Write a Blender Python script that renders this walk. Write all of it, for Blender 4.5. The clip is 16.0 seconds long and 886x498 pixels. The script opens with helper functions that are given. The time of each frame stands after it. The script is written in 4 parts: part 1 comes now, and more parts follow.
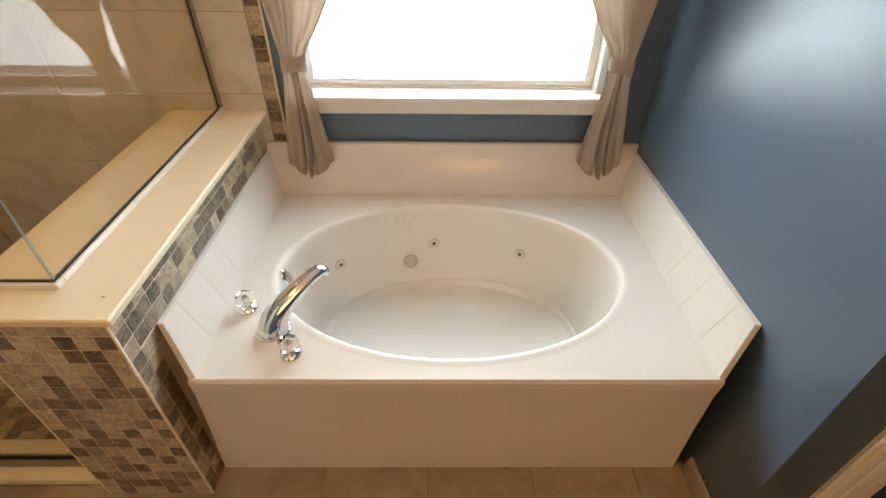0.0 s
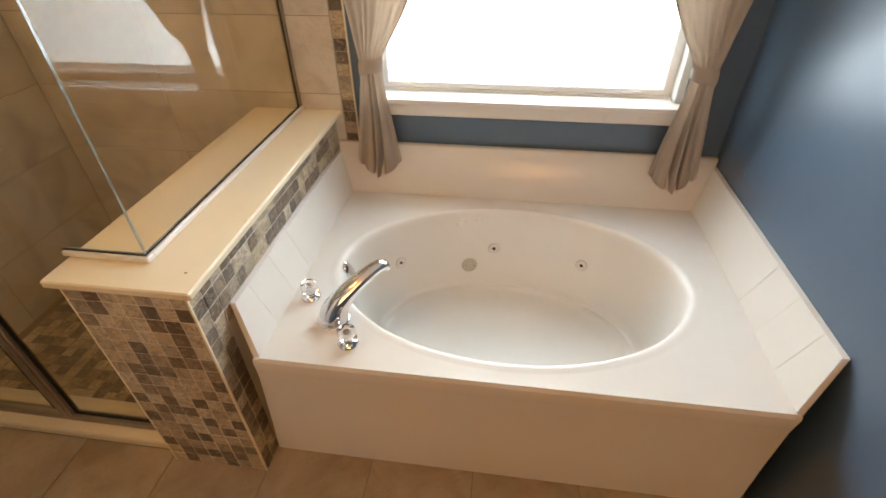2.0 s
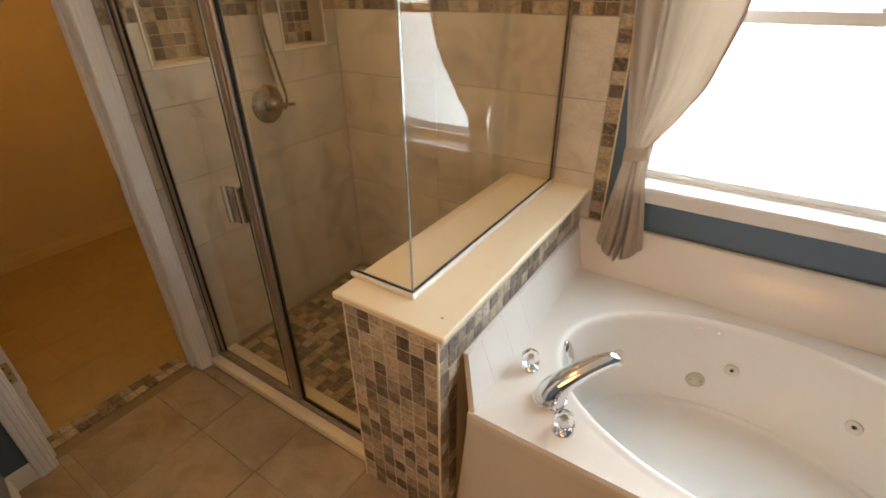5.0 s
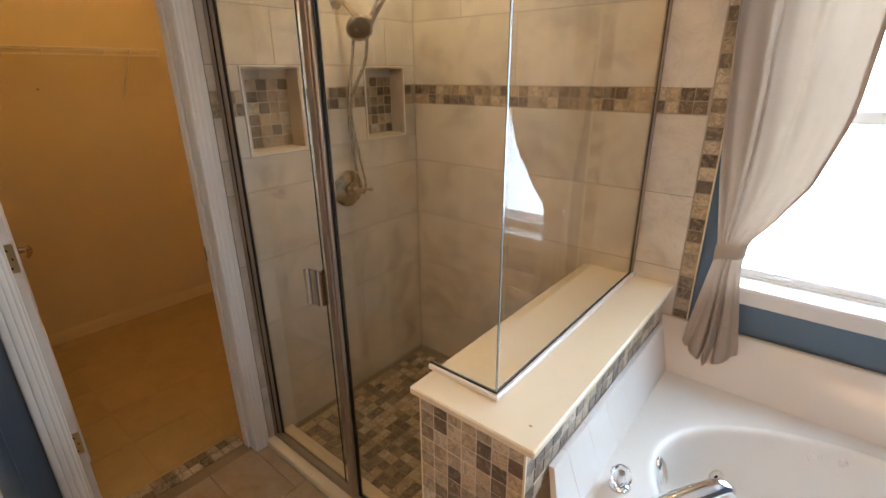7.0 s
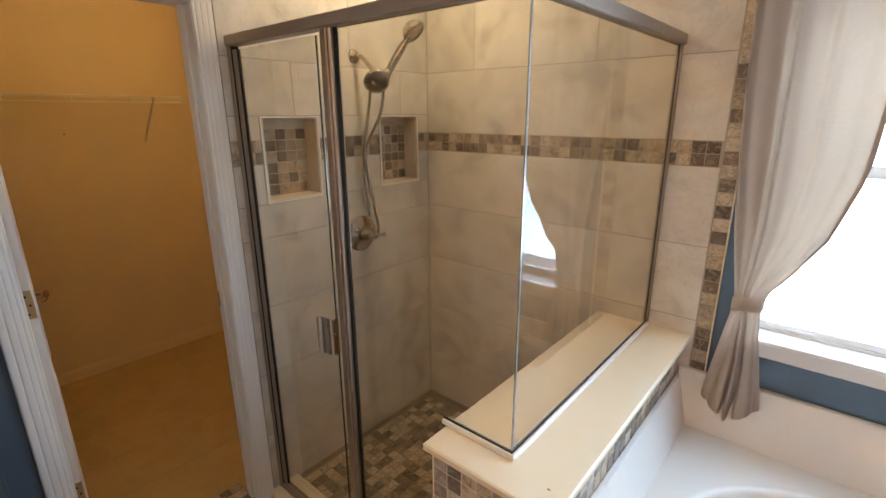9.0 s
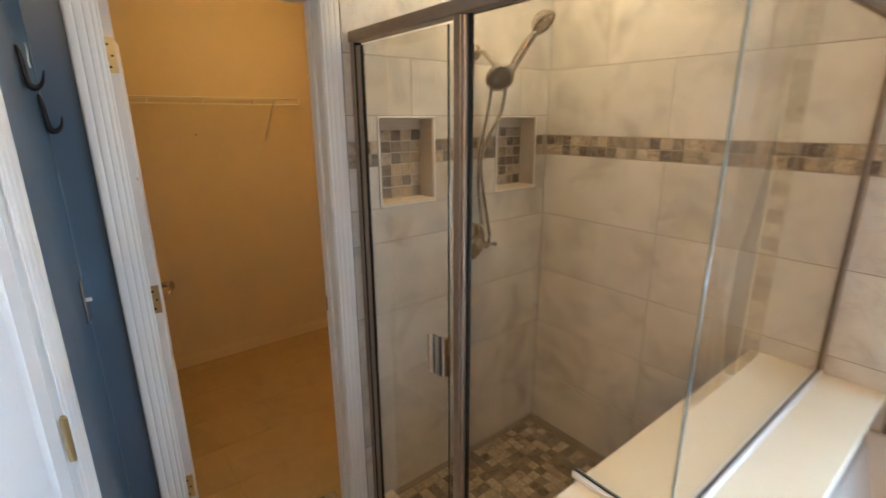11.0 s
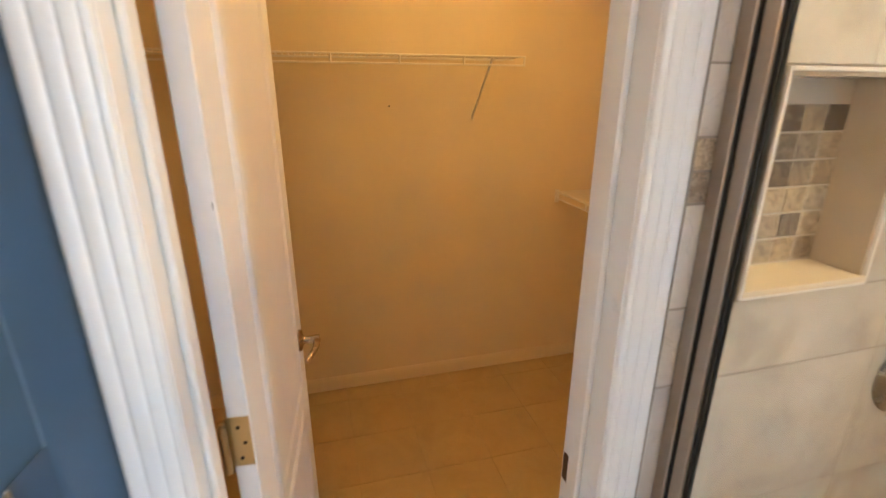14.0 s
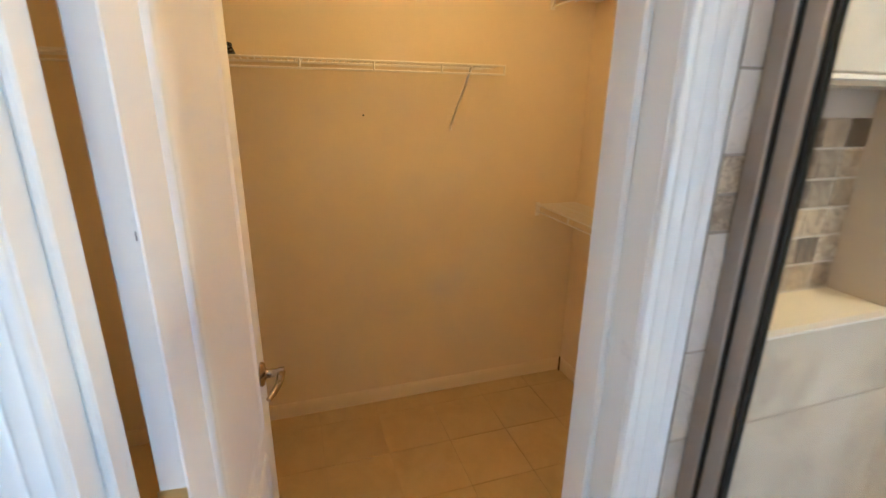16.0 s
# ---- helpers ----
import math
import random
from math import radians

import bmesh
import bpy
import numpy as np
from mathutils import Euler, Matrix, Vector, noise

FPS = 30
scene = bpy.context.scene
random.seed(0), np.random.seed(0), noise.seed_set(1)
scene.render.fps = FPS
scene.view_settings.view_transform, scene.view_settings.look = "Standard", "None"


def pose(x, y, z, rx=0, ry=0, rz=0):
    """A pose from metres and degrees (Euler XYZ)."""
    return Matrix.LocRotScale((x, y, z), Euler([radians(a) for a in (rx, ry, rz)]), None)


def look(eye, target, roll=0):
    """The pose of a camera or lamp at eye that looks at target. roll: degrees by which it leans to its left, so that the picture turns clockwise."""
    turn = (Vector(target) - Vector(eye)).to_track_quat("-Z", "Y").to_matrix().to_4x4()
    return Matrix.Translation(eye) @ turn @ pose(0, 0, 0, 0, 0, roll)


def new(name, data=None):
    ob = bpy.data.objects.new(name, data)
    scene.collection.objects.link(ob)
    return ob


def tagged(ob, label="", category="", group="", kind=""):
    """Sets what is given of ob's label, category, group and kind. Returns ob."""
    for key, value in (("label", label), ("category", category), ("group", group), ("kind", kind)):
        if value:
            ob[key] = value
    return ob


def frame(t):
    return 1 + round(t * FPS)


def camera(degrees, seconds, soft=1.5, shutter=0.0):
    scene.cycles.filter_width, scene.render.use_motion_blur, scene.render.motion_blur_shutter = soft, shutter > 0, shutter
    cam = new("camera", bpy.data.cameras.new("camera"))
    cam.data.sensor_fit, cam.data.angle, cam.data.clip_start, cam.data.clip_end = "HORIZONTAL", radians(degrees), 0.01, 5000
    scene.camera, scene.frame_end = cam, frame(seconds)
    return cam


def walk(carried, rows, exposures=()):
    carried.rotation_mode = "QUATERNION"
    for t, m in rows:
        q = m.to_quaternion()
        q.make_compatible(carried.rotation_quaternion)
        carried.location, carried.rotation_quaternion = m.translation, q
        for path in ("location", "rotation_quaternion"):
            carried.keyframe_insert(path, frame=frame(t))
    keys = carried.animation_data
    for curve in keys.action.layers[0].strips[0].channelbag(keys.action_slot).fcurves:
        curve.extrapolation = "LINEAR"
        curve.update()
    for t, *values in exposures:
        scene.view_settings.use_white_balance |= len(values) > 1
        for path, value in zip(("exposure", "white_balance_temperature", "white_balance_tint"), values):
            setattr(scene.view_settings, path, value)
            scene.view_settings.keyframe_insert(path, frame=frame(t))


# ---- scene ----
cam = camera(86.9, 16.0, shutter=0.5)
PATH = [
    (0, (0.252, 0.294, 1.579), (0.273, 1.86, 0.335), 0.7),
    (0.5, (0.255, 0.288, 1.571), (0.236, 1.857, 0.331), 0.4),
    (1, (0.255, 0.285, 1.568), (0.178, 1.856, 0.333), 0.0),
    (1.5, (0.253, 0.285, 1.567), (0.103, 1.856, 0.338), -0.5),
    (2, (0.247, 0.278, 1.566), (0.019, 1.849, 0.35), -0.85),
    (2.5, (0.234, 0.274, 1.567), (-0.087, 1.84, 0.365), -0.9),
    (3, (0.22, 0.265, 1.568), (-0.221, 1.822, 0.393), -0.95),
    (3.5, (0.19, 0.254, 1.576), (-0.385, 1.79, 0.432), -0.9),
    (4, (0.147, 0.245, 1.585), (-0.568, 1.756, 0.487), -0.9),
    (4.5, (0.101, 0.24, 1.602), (-0.749, 1.711, 0.548), -0.85),
    (6.8, (-0.077, 0.213, 1.639), (-1.255, 1.653, 0.904), -0.3),
    (7, (-0.077, 0.215, 1.642), (-1.27, 1.658, 0.937), -0.5),
    (7.5, (-0.089, 0.21, 1.658), (-1.3, 1.667, 1.018), -0.3),
    (8, (-0.095, 0.216, 1.671), (-1.321, 1.682, 1.079), -0.3),
    (10.3, (-0.166, 0.206, 1.69), (-1.511, 1.59, 1.167), -0.2),
    (10.5, (-0.204, 0.212, 1.685), (-1.591, 1.553, 1.158), -0.3),
    (11, (-0.304, 0.255, 1.669), (-1.813, 1.451, 1.128), -0.3),
    (11.5, (-0.425, 0.373, 1.671), (-2.073, 1.366, 1.124), -0.4),
    (12, (-0.536, 0.458, 1.661), (-2.282, 1.259, 1.104), -0.4),
    (12.5, (-0.69, 0.476, 1.65), (-2.488, 1.141, 1.08), -0.4),
    (13, (-0.933, 0.464, 1.659), (-2.753, 1.05, 1.073), -0.1),
    (13.5, (-1.129, 0.481, 1.656), (-2.953, 1.019, 1.035), -0.4),
    (14, (-1.317, 0.552, 1.643), (-3.144, 1.056, 1.002), 0.1),
    (14.5, (-1.46, 0.598, 1.632), (-3.289, 1.069, 0.973), 0.3),
    (15, (-1.525, 0.62, 1.621), (-3.358, 1.082, 0.968), 0.5),
    (15.5, (-1.519, 0.613, 1.626), (-3.351, 1.112, 0.997), 0.6),
    (16, (-1.429, 0.578, 1.639), (-3.238, 1.181, 1.036), 0.8),
]
EXPOSURE = [(0.0, -0.6, 6800, 9), (4.0, -0.6, 6700, 9), (4.5, -0.63, 6700, 9), (7.0, -0.4, 5600, 8), (8.0, -0.4, 5450, 8), (10.5, -0.31, 5150, 5), (11.5, 0.06, 5050, 4), (12.5, 0.31, 5150, 6), (13.5, 0.63, 5200, 6), (14.5, 0.64, 4950, 4), (15.5, 0.66, 4550, 1), (16.0, 0.66, 4350, 1)]
walk(cam, [(t, look(eye, target, roll)) for t, eye, target, roll in PATH], EXPOSURE)

# ---- world and lights ----
world = bpy.data.worlds.new("sky")
scene.world = world
world.use_nodes = True
wn, wl = world.node_tree.nodes, world.node_tree.links
sky = wn.new("ShaderNodeTexSky")
sky.sky_type, sky.sun_disc = "NISHITA", False
sky.sun_elevation, sky.sun_rotation = radians(40), radians(200)
wn["Background"].inputs["Strength"].default_value = 0.1
wl.new(sky.outputs["Color"], wn["Background"].inputs["Color"])


def lamp(name, kind, m, watts, colour, size=0.1, size_y=None):
    data = bpy.data.lights.new(name, kind)
    data.energy, data.color = watts, colour
    if kind == "AREA":
        data.shape, data.size, data.size_y = "RECTANGLE", size, size_y or size
    else:
        data.shadow_soft_size = size
    ob = new(name, data)
    ob.matrix_world = m
    return ob


# daylight in the window's opening, the vanity lights behind the walker, the closet's bulb
lamp("window_light", "AREA", look((0.315, 2.75, 1.62), (0.315, 0.0, 1.45)), 164, (0.77, 0.895, 1.0), 2.0, 1.65)
lamp("vanity_light", "AREA", look((0.6, -1.4, 2.2), (0.1, 1.3, 0.3)), 45, (1.0, 0.5, 0.175), 1.4, 0.9)
lamp("shower_light", "POINT", pose(-1.42, 1.6, 2.41), 24, (1.0, 0.68, 0.33), 0.045)
lamp("ceiling_light", "POINT", pose(-0.4, 0.25, 2.38), 13, (1.0, 0.55, 0.19), 0.1)
lamp("closet_light", "POINT", pose(-2.75, 1.2, 2.3), 16.5, (1.0, 0.52, 0.13), 0.07)

# ---- materials ----


class Mat:
    """A node material: self.bsdf, and helpers that add nodes."""

    def __init__(self, name, colour=(0.8, 0.8, 0.8), rough=0.5, metal=0.0, coat=0.0):
        self.m = bpy.data.materials.new(name)
        self.m.use_nodes = True
        self.n, self.l = self.m.node_tree.nodes, self.m.node_tree.links
        self.bsdf = self.n["Principled BSDF"]
        self.set("Base Color", (*colour, 1)), self.set("Roughness", rough), self.set("Metallic", metal), self.set("Coat Weight", coat)
        self.set("Coat Roughness", 0.06)
        self.co = self.n.new("ShaderNodeTexCoord").outputs["Object"]

    def set(self, key, value):
        self.bsdf.inputs[key].default_value = value

    def link(self, a, b):
        self.l.new(a, b)

    def noise(self, scale, detail=4.0, rough=0.55, distort=0.0, vector=None):
        t = self.n.new("ShaderNodeTexNoise")
        t.inputs["Scale"].default_value, t.inputs["Detail"].default_value = scale, detail
        t.inputs["Roughness"].default_value, t.inputs["Distortion"].default_value = rough, distort
        self.link(vector or self.co, t.inputs["Vector"])
        return t.outputs["Fac"]

    def ramp(self, fac, stops, interpolation="LINEAR"):
        r = self.n.new("ShaderNodeValToRGB")
        e = r.color_ramp.elements
        r.color_ramp.interpolation = interpolation
        while len(e) < len(stops):
            e.new(0.5)
        for k, (p, c) in zip(e, stops):
            k.position, k.color = p, (*c, 1) if len(c) == 3 else c
        self.link(fac, r.inputs["Fac"])
        return r.outputs["Color"]

    def mix(self, fac, a, b, blend="MIX"):
        x = self.n.new("ShaderNodeMix")
        x.data_type, x.blend_type = "RGBA", blend
        for key, v in ((0, fac), (6, a), (7, b)):
            if isinstance(v, (int, float)):
                x.inputs[key].default_value = v
            elif isinstance(v, tuple):
                x.inputs[key].default_value = (*v, 1)
            else:
                self.link(v, x.inputs[key])
        return x.outputs[2]

    def shift(self, source, amount=7.0):
        """Object coordinates moved by a random amount, so that alike pieces differ."""
        v = self.n.new("ShaderNodeVectorMath")
        v.operation = "MULTIPLY_ADD"
        self.link(source, v.inputs[0])
        v.inputs[1].default_value = (amount, amount * 1.7, amount * 2.3)
        self.link(self.co, v.inputs[2])
        return v.outputs[0]

    def bump(self, height, strength=0.2, distance=0.002):
        b = self.n.new("ShaderNodeBump")
        b.inputs["Strength"].default_value, b.inputs["Distance"].default_value = strength, distance
        self.link(height, b.inputs["Height"])
        self.link(b.outputs["Normal"], self.bsdf.inputs["Normal"])

    def colour(self, socket):
        self.link(socket, self.bsdf.inputs["Base Color"])

    def roughness(self, fac, lo, hi):
        r = self.n.new("ShaderNodeMapRange")
        r.inputs["To Min"].default_value, r.inputs["To Max"].default_value = lo, hi
        self.link(fac, r.inputs["Value"])
        self.link(r.outputs["Result"], self.bsdf.inputs["Roughness"])


def painted(name, colour, rough, spread=0.06, grain=180.0, bump=0.12):
    """Wall paint: roller texture, faint patches."""
    k = Mat(name, colour, rough)
    lo, hi = tuple(c * (1 - spread) for c in colour), tuple(c * (1 + spread) for c in colour)
    k.colour(k.ramp(k.noise(2.2, 5), [(0.3, lo), (0.7, hi)]))
    k.bump(k.noise(grain, 3), bump, 0.001)
    k.roughness(k.noise(9.0, 3), rough * 0.9, rough * 1.1)
    return k.m


def trim_paint(name, colour=(0.78, 0.76, 0.72)):
    k = Mat(name, colour, 0.33)
    scuff = k.ramp(k.noise(14.0, 8, 0.7), [(0.62, (0, 0, 0)), (0.75, (1, 1, 1))])
    k.colour(k.mix(scuff, colour, tuple(c * 0.86 for c in colour)))
    k.bump(k.noise(60.0, 4), 0.08, 0.001)
    k.roughness(k.noise(20.0, 4), 0.25, 0.42)
    return k.m


def mosaic(name, island=False):
    """Tumbled slate-like mosaic: each piece its own tone, with clouds and veins."""
    k = Mat(name, (0.3, 0.26, 0.22), 0.35)
    if island:
        rnd = k.n.new("ShaderNodeNewGeometry").outputs["Random Per Island"]
    else:
        rnd = k.n.new("ShaderNodeObjectInfo").outputs["Random"]
    tone = k.ramp(rnd, [(0.0, (0.13, 0.085, 0.046)), (0.12, (0.5, 0.4, 0.26)), (0.27, (0.22, 0.165, 0.105)), (0.4, (0.54, 0.455, 0.33)), (0.53, (0.07, 0.046, 0.027)),
                        (0.63, (0.35, 0.285, 0.195)), (0.76, (0.115, 0.085, 0.058)), (0.88, (0.46, 0.36, 0.22))], "CONSTANT")
    at = k.shift(rnd)
    cloud = k.noise(24.0, 5, 0.6, 1.8, at)
    c = k.mix(k.ramp(cloud, [(0.35, (0, 0, 0)), (0.7, (0.3, 0.3, 0.3))]), tone, k.mix(0.5, tone, (0.55, 0.5, 0.44)))
    vein = k.ramp(k.noise(17.0, 5, 0.6, 3.0, at), [(0.47, (0, 0, 0)), (0.5, (0.6, 0.6, 0.6)), (0.54, (0, 0, 0))])
    blot = k.ramp(k.noise(26.0, 3, 0.5, 1.6, at), [(0.5, (0, 0, 0)), (0.56, (0.6, 0.6, 0.6))])
    c = k.mix(blot, c, k.mix(0.55, c, (0.06, 0.045, 0.035)))
    c = k.mix(vein, c, (0.11, 0.085, 0.065))
    pale = k.ramp(k.noise(14.0, 5, 0.6, 3.2, at), [(0.53, (0, 0, 0)), (0.57, (0.4, 0.4, 0.4)), (0.62, (0.05, 0.05, 0.05)), (0.75, (0.2, 0.2, 0.2))])
    k.colour(k.mix(pale, c, (0.52, 0.43, 0.3)))
    k.bump(cloud, 0.25, 0.0015)
    k.roughness(cloud, 0.25, 0.5)
    return k.m


def stone_tile(name, base, dark, light, rough, scale=5.0, vein=0.16):
    """Glazed stone-look tile with clouds and thin veins; each piece drawn from elsewhere in the pattern."""
    k = Mat(name, base, rough)
    rnd = k.n.new("ShaderNodeObjectInfo").outputs["Random"]
    at = k.shift(rnd, 5.0)
    cloud = k.noise(scale, 7, 0.62, 0.6, at)
    c = k.ramp(cloud, [(0.3, dark), (0.5, base), (0.72, light)])
    lines = k.ramp(k.noise(scale * 0.8, 8, 0.6, 1.8, at), [(0.485, (0, 0, 0)), (0.5, (vein, vein, vein)), (0.515, (0, 0, 0))])
    c = k.mix(lines, c, tuple(x * 0.6 for x in dark))
    c = k.mix(k.ramp(rnd, [(0, (0, 0, 0)), (1, (0.25, 0.25, 0.25))]), c, dark)
    k.colour(c)
    k.bump(k.noise(45.0, 5, vector=at), 0.06, 0.001)
    k.roughness(k.noise(scale * 3, 4, vector=at), rough * 0.8, rough * 1.3)
    return k.m


def metal(name, colour, rough, brushed=0.0):
    k = Mat(name, colour, rough, 1.0)
    k.roughness(k.noise(35.0, 4), rough * 0.8, rough * 1.25)
    if brushed:
        k.bump(k.noise(220.0, 2), brushed, 0.0004)
    return k.m


def glass(name, tint, rough=0.0):
    k = Mat(name, tint, rough)
    k.set("Transmission Weight", 1.0), k.set("IOR", 1.28)
    return k.m


BLUE = painted("blue_wall_paint", (0.074, 0.115, 0.168), 0.34, bump=0.06)
BLUE.node_tree.nodes["Principled BSDF"].inputs["Specular IOR Level"].default_value = 0.72
CREAM = painted("closet_wall_paint", (0.66, 0.53, 0.32), 0.6, 0.035)
CEILING = painted("ceiling_paint", (0.8, 0.77, 0.72), 0.8, 0.03, 90.0, 0.3)
WHITE = trim_paint("white_trim_paint")
DOOR = trim_paint("white_door_paint", (0.76, 0.74, 0.72))
MOSAIC, MOSAIC_JOINED = mosaic("mosaic_piece"), mosaic("mosaic_joined", True)
WALL_TILE = stone_tile("cream_wall_tile", (0.61, 0.57, 0.505), (0.46, 0.425, 0.375), (0.7, 0.66, 0.6), 0.22, 5.0, 0.2)
FLOOR_TILE = stone_tile("brown_floor_tile", (0.36, 0.268, 0.178), (0.25, 0.178, 0.113), (0.44, 0.345, 0.24), 0.32, 6.0, 0.2)
GROUT = painted("pale_grout", (0.58, 0.52, 0.43), 0.85, 0.12, 60.0, 0.3)
TILE_GROUT = painted("cream_grout", (0.33, 0.295, 0.245), 0.85, 0.1, 60.0, 0.3)
CLOSET_GROUT = painted("closet_grout", (0.37, 0.26, 0.105), 0.9, 0.15, 60.0, 0.3)
SHOWER_GROUT = painted("brown_grout", (0.27, 0.215, 0.145), 0.85, 0.15, 60.0, 0.3)
FLOOR_GROUT = painted("floor_grout", (0.25, 0.185, 0.12), 0.9, 0.15, 60.0, 0.3)
CAP = stone_tile("cream_cap_stone", (0.74, 0.64, 0.46), (0.71, 0.605, 0.425), (0.76, 0.665, 0.49), 0.3, 2.2, 0.04)
NICKEL = metal("brushed_nickel", (0.52, 0.46, 0.38), 0.25)
FRAME = metal("enclosure_nickel", (0.4, 0.335, 0.27), 0.55, 0.15)
SILVER = Mat("bright_aluminium", (0.8, 0.78, 0.75), 0.35, 0.3).m
CHROME = metal("chrome", (0.78, 0.78, 0.78), 0.05)
BRASS = metal("worn_brass", (0.62, 0.5, 0.26), 0.3)
BLACK = Mat("black_gasket", (0.01, 0.009, 0.008), 0.85).m
IRON = metal("black_iron", (0.03, 0.03, 0.035), 0.35)
GLASS = glass("shower_glass", (0.85, 0.835, 0.77))
EDGE = Mat("glass_edge", (0.2, 0.23, 0.21), 0.15, coat=0.8).m
PANE = glass("window_glass", (0.98, 0.99, 0.99))
ACRYLIC = glass("clear_acrylic", (0.97, 0.97, 0.97), 0.02)


def tub_white():
    k = Mat("tub_acrylic", (0.8, 0.77, 0.72), 0.2, coat=0.12)
    k.colour(k.ramp(k.noise(1.6, 4), [(0.3, (0.69, 0.655, 0.6)), (0.7, (0.735, 0.7, 0.65))]))
    k.bump(k.noise(3.0, 2), 0.05, 0.004)
    k.roughness(k.noise(12.0, 5), 0.17, 0.27)
    return k.m


TUB = tub_white()


def cloth():
    k = Mat("curtain_linen", (0.5, 0.43, 0.38), 0.85)
    wave = k.n.new("ShaderNodeTexWave")
    wave.bands_direction, wave.wave_profile = "Z", "SIN"
    wave.inputs["Scale"].default_value, wave.inputs["Distortion"].default_value, wave.inputs["Detail Scale"].default_value = 130, 1.2, 6
    k.link(k.co, wave.inputs["Vector"])
    thread = k.ramp(wave.outputs["Fac"], [(0.2, (0.52, 0.45, 0.38)), (0.8, (0.63, 0.555, 0.47))])
    k.colour(thread)
    k.bump(wave.outputs["Fac"], 0.25, 0.0008)
    k.set("Sheen Weight", 0.2)
    thin = k.n.new("ShaderNodeBsdfTranslucent")
    k.link(thread, thin.inputs["Color"])
    blend = k.n.new("ShaderNodeMixShader")
    blend.inputs[0].default_value = 0.45
    k.link(k.bsdf.outputs[0], blend.inputs[1]), k.link(thin.outputs[0], blend.inputs[2])
    k.link(blend.outputs[0], k.n["Material Output"].inputs["Surface"])
    return k.m


CLOTH = cloth()


def glow(name, colour, strength):
    k = Mat(name, colour)
    k.set("Emission Color", (*colour, 1)), k.set("Emission Strength", strength)
    return k.m


DAY = glow("bright_overcast_day", (1.0, 1.0, 1.0), 2.2)

# ---- building helpers ----


def box(bm, x0, x1, y0, y1, z0, z1, bevel=0.0, segments=1):
    """An axis-parallel box with softened edges."""
    made = bmesh.ops.create_cube(bm, size=1.0)["verts"]
    for v in made:
        v.co = Vector(((x0, x1)[v.co.x > 0], (y0, y1)[v.co.y > 0], (z0, z1)[v.co.z > 0]))
    if bevel:
        edges = list({e for v in made for e in v.link_edges})
        bmesh.ops.bevel(bm, geom=edges, offset=bevel, segments=segments, affect="EDGES", profile=0.5)
    return bm


def boxes(*rows, bevel=0.0):
    bm = bmesh.new()
    for r in rows:
        box(bm, *r, bevel=bevel)
    return bm


def turned(bm, profile, m=Matrix(), steps=32):
    """A lathe shape: profile of (radius, height) round the z axis of m."""
    rings = []
    for r, h in profile:
        if r < 1e-6:
            rings.append([bm.verts.new(m @ Vector((0, 0, h)))])
        else:
            rings.append([bm.verts.new(m @ Vector((r * math.cos(2 * math.pi * i / steps), r * math.sin(2 * math.pi * i / steps), h))) for i in range(steps)])
    for a, b in zip(rings, rings[1:]):
        for i in range(steps):
            j = (i + 1) % steps
            ring = [a[i % len(a)], a[j % len(a)], b[j % len(b)], b[i % len(b)]]
            ring = list(dict.fromkeys(ring))
            if len(ring) > 2:
                bm.faces.new(ring)
    return bm


def tube(bm, points, radius, steps=10, close=True):
    """A round bar or hose along points; radius is one number or one per point."""
    pts = [Vector(p) for p in points]
    radii = radius if isinstance(radius, (list, tuple)) else [radius] * len(pts)
    rings, side = [], None
    for i, p in enumerate(pts):
        d = (pts[min(i + 1, len(pts) - 1)] - pts[max(i - 1, 0)]).normalized()
        if side is None:
            side = d.orthogonal().normalized()
        side = (side - d * side.dot(d)).normalized()
        up = d.cross(side)
        rings.append([bm.verts.new(p + radii[i] * (side * math.cos(2 * math.pi * k / steps) + up * math.sin(2 * math.pi * k / steps))) for k in range(steps)])
    for a, b in zip(rings, rings[1:]):
        for k in range(steps):
            bm.faces.new((a[k], a[(k + 1) % steps], b[(k + 1) % steps], b[k]))
    if close:
        bm.faces.new(rings[0][::-1]), bm.faces.new(rings[-1])
    return bm


def spline(points, n=8):
    """A smooth line through points (Catmull-Rom)."""
    p = [Vector(q) for q in points]
    p = [p[0] * 2 - p[1], *p, p[-1] * 2 - p[-2]]
    out = []
    for i in range(1, len(p) - 2):
        for k in range(n):
            t = k / n
            out.append(0.5 * ((2 * p[i]) + (p[i + 1] - p[i - 1]) * t + (2 * p[i - 1] - 5 * p[i] + 4 * p[i + 1] - p[i + 2]) * t * t + (3 * p[i] - p[i - 1] - 3 * p[i + 1] + p[i + 2]) * t ** 3))
    return out + [p[-2]]


def moulding(bm, profile, start, end, across, out):
    """A profile of (across, out) swept straight from start to end."""
    a, b, u, v = Vector(start), Vector(end), Vector(across), Vector(out)
    one = [bm.verts.new(a + u * p + v * q) for p, q in profile]
    two = [bm.verts.new(b + u * p + v * q) for p, q in profile]
    n = len(profile)
    for i in range(n):
        bm.faces.new((one[i], one[(i + 1) % n], two[(i + 1) % n], two[i]))
    bm.faces.new(one[::-1]), bm.faces.new(two)
    return bm


def finish(bm, name, material, smooth=None):
    bmesh.ops.recalc_face_normals(bm, faces=bm.faces[:])
    me = bpy.data.meshes.new(name)
    bm.to_mesh(me)
    bm.free()
    me.materials.append(material)
    if smooth:
        me.shade_smooth()
        me.set_sharp_from_angle(angle=radians(smooth))
    return me


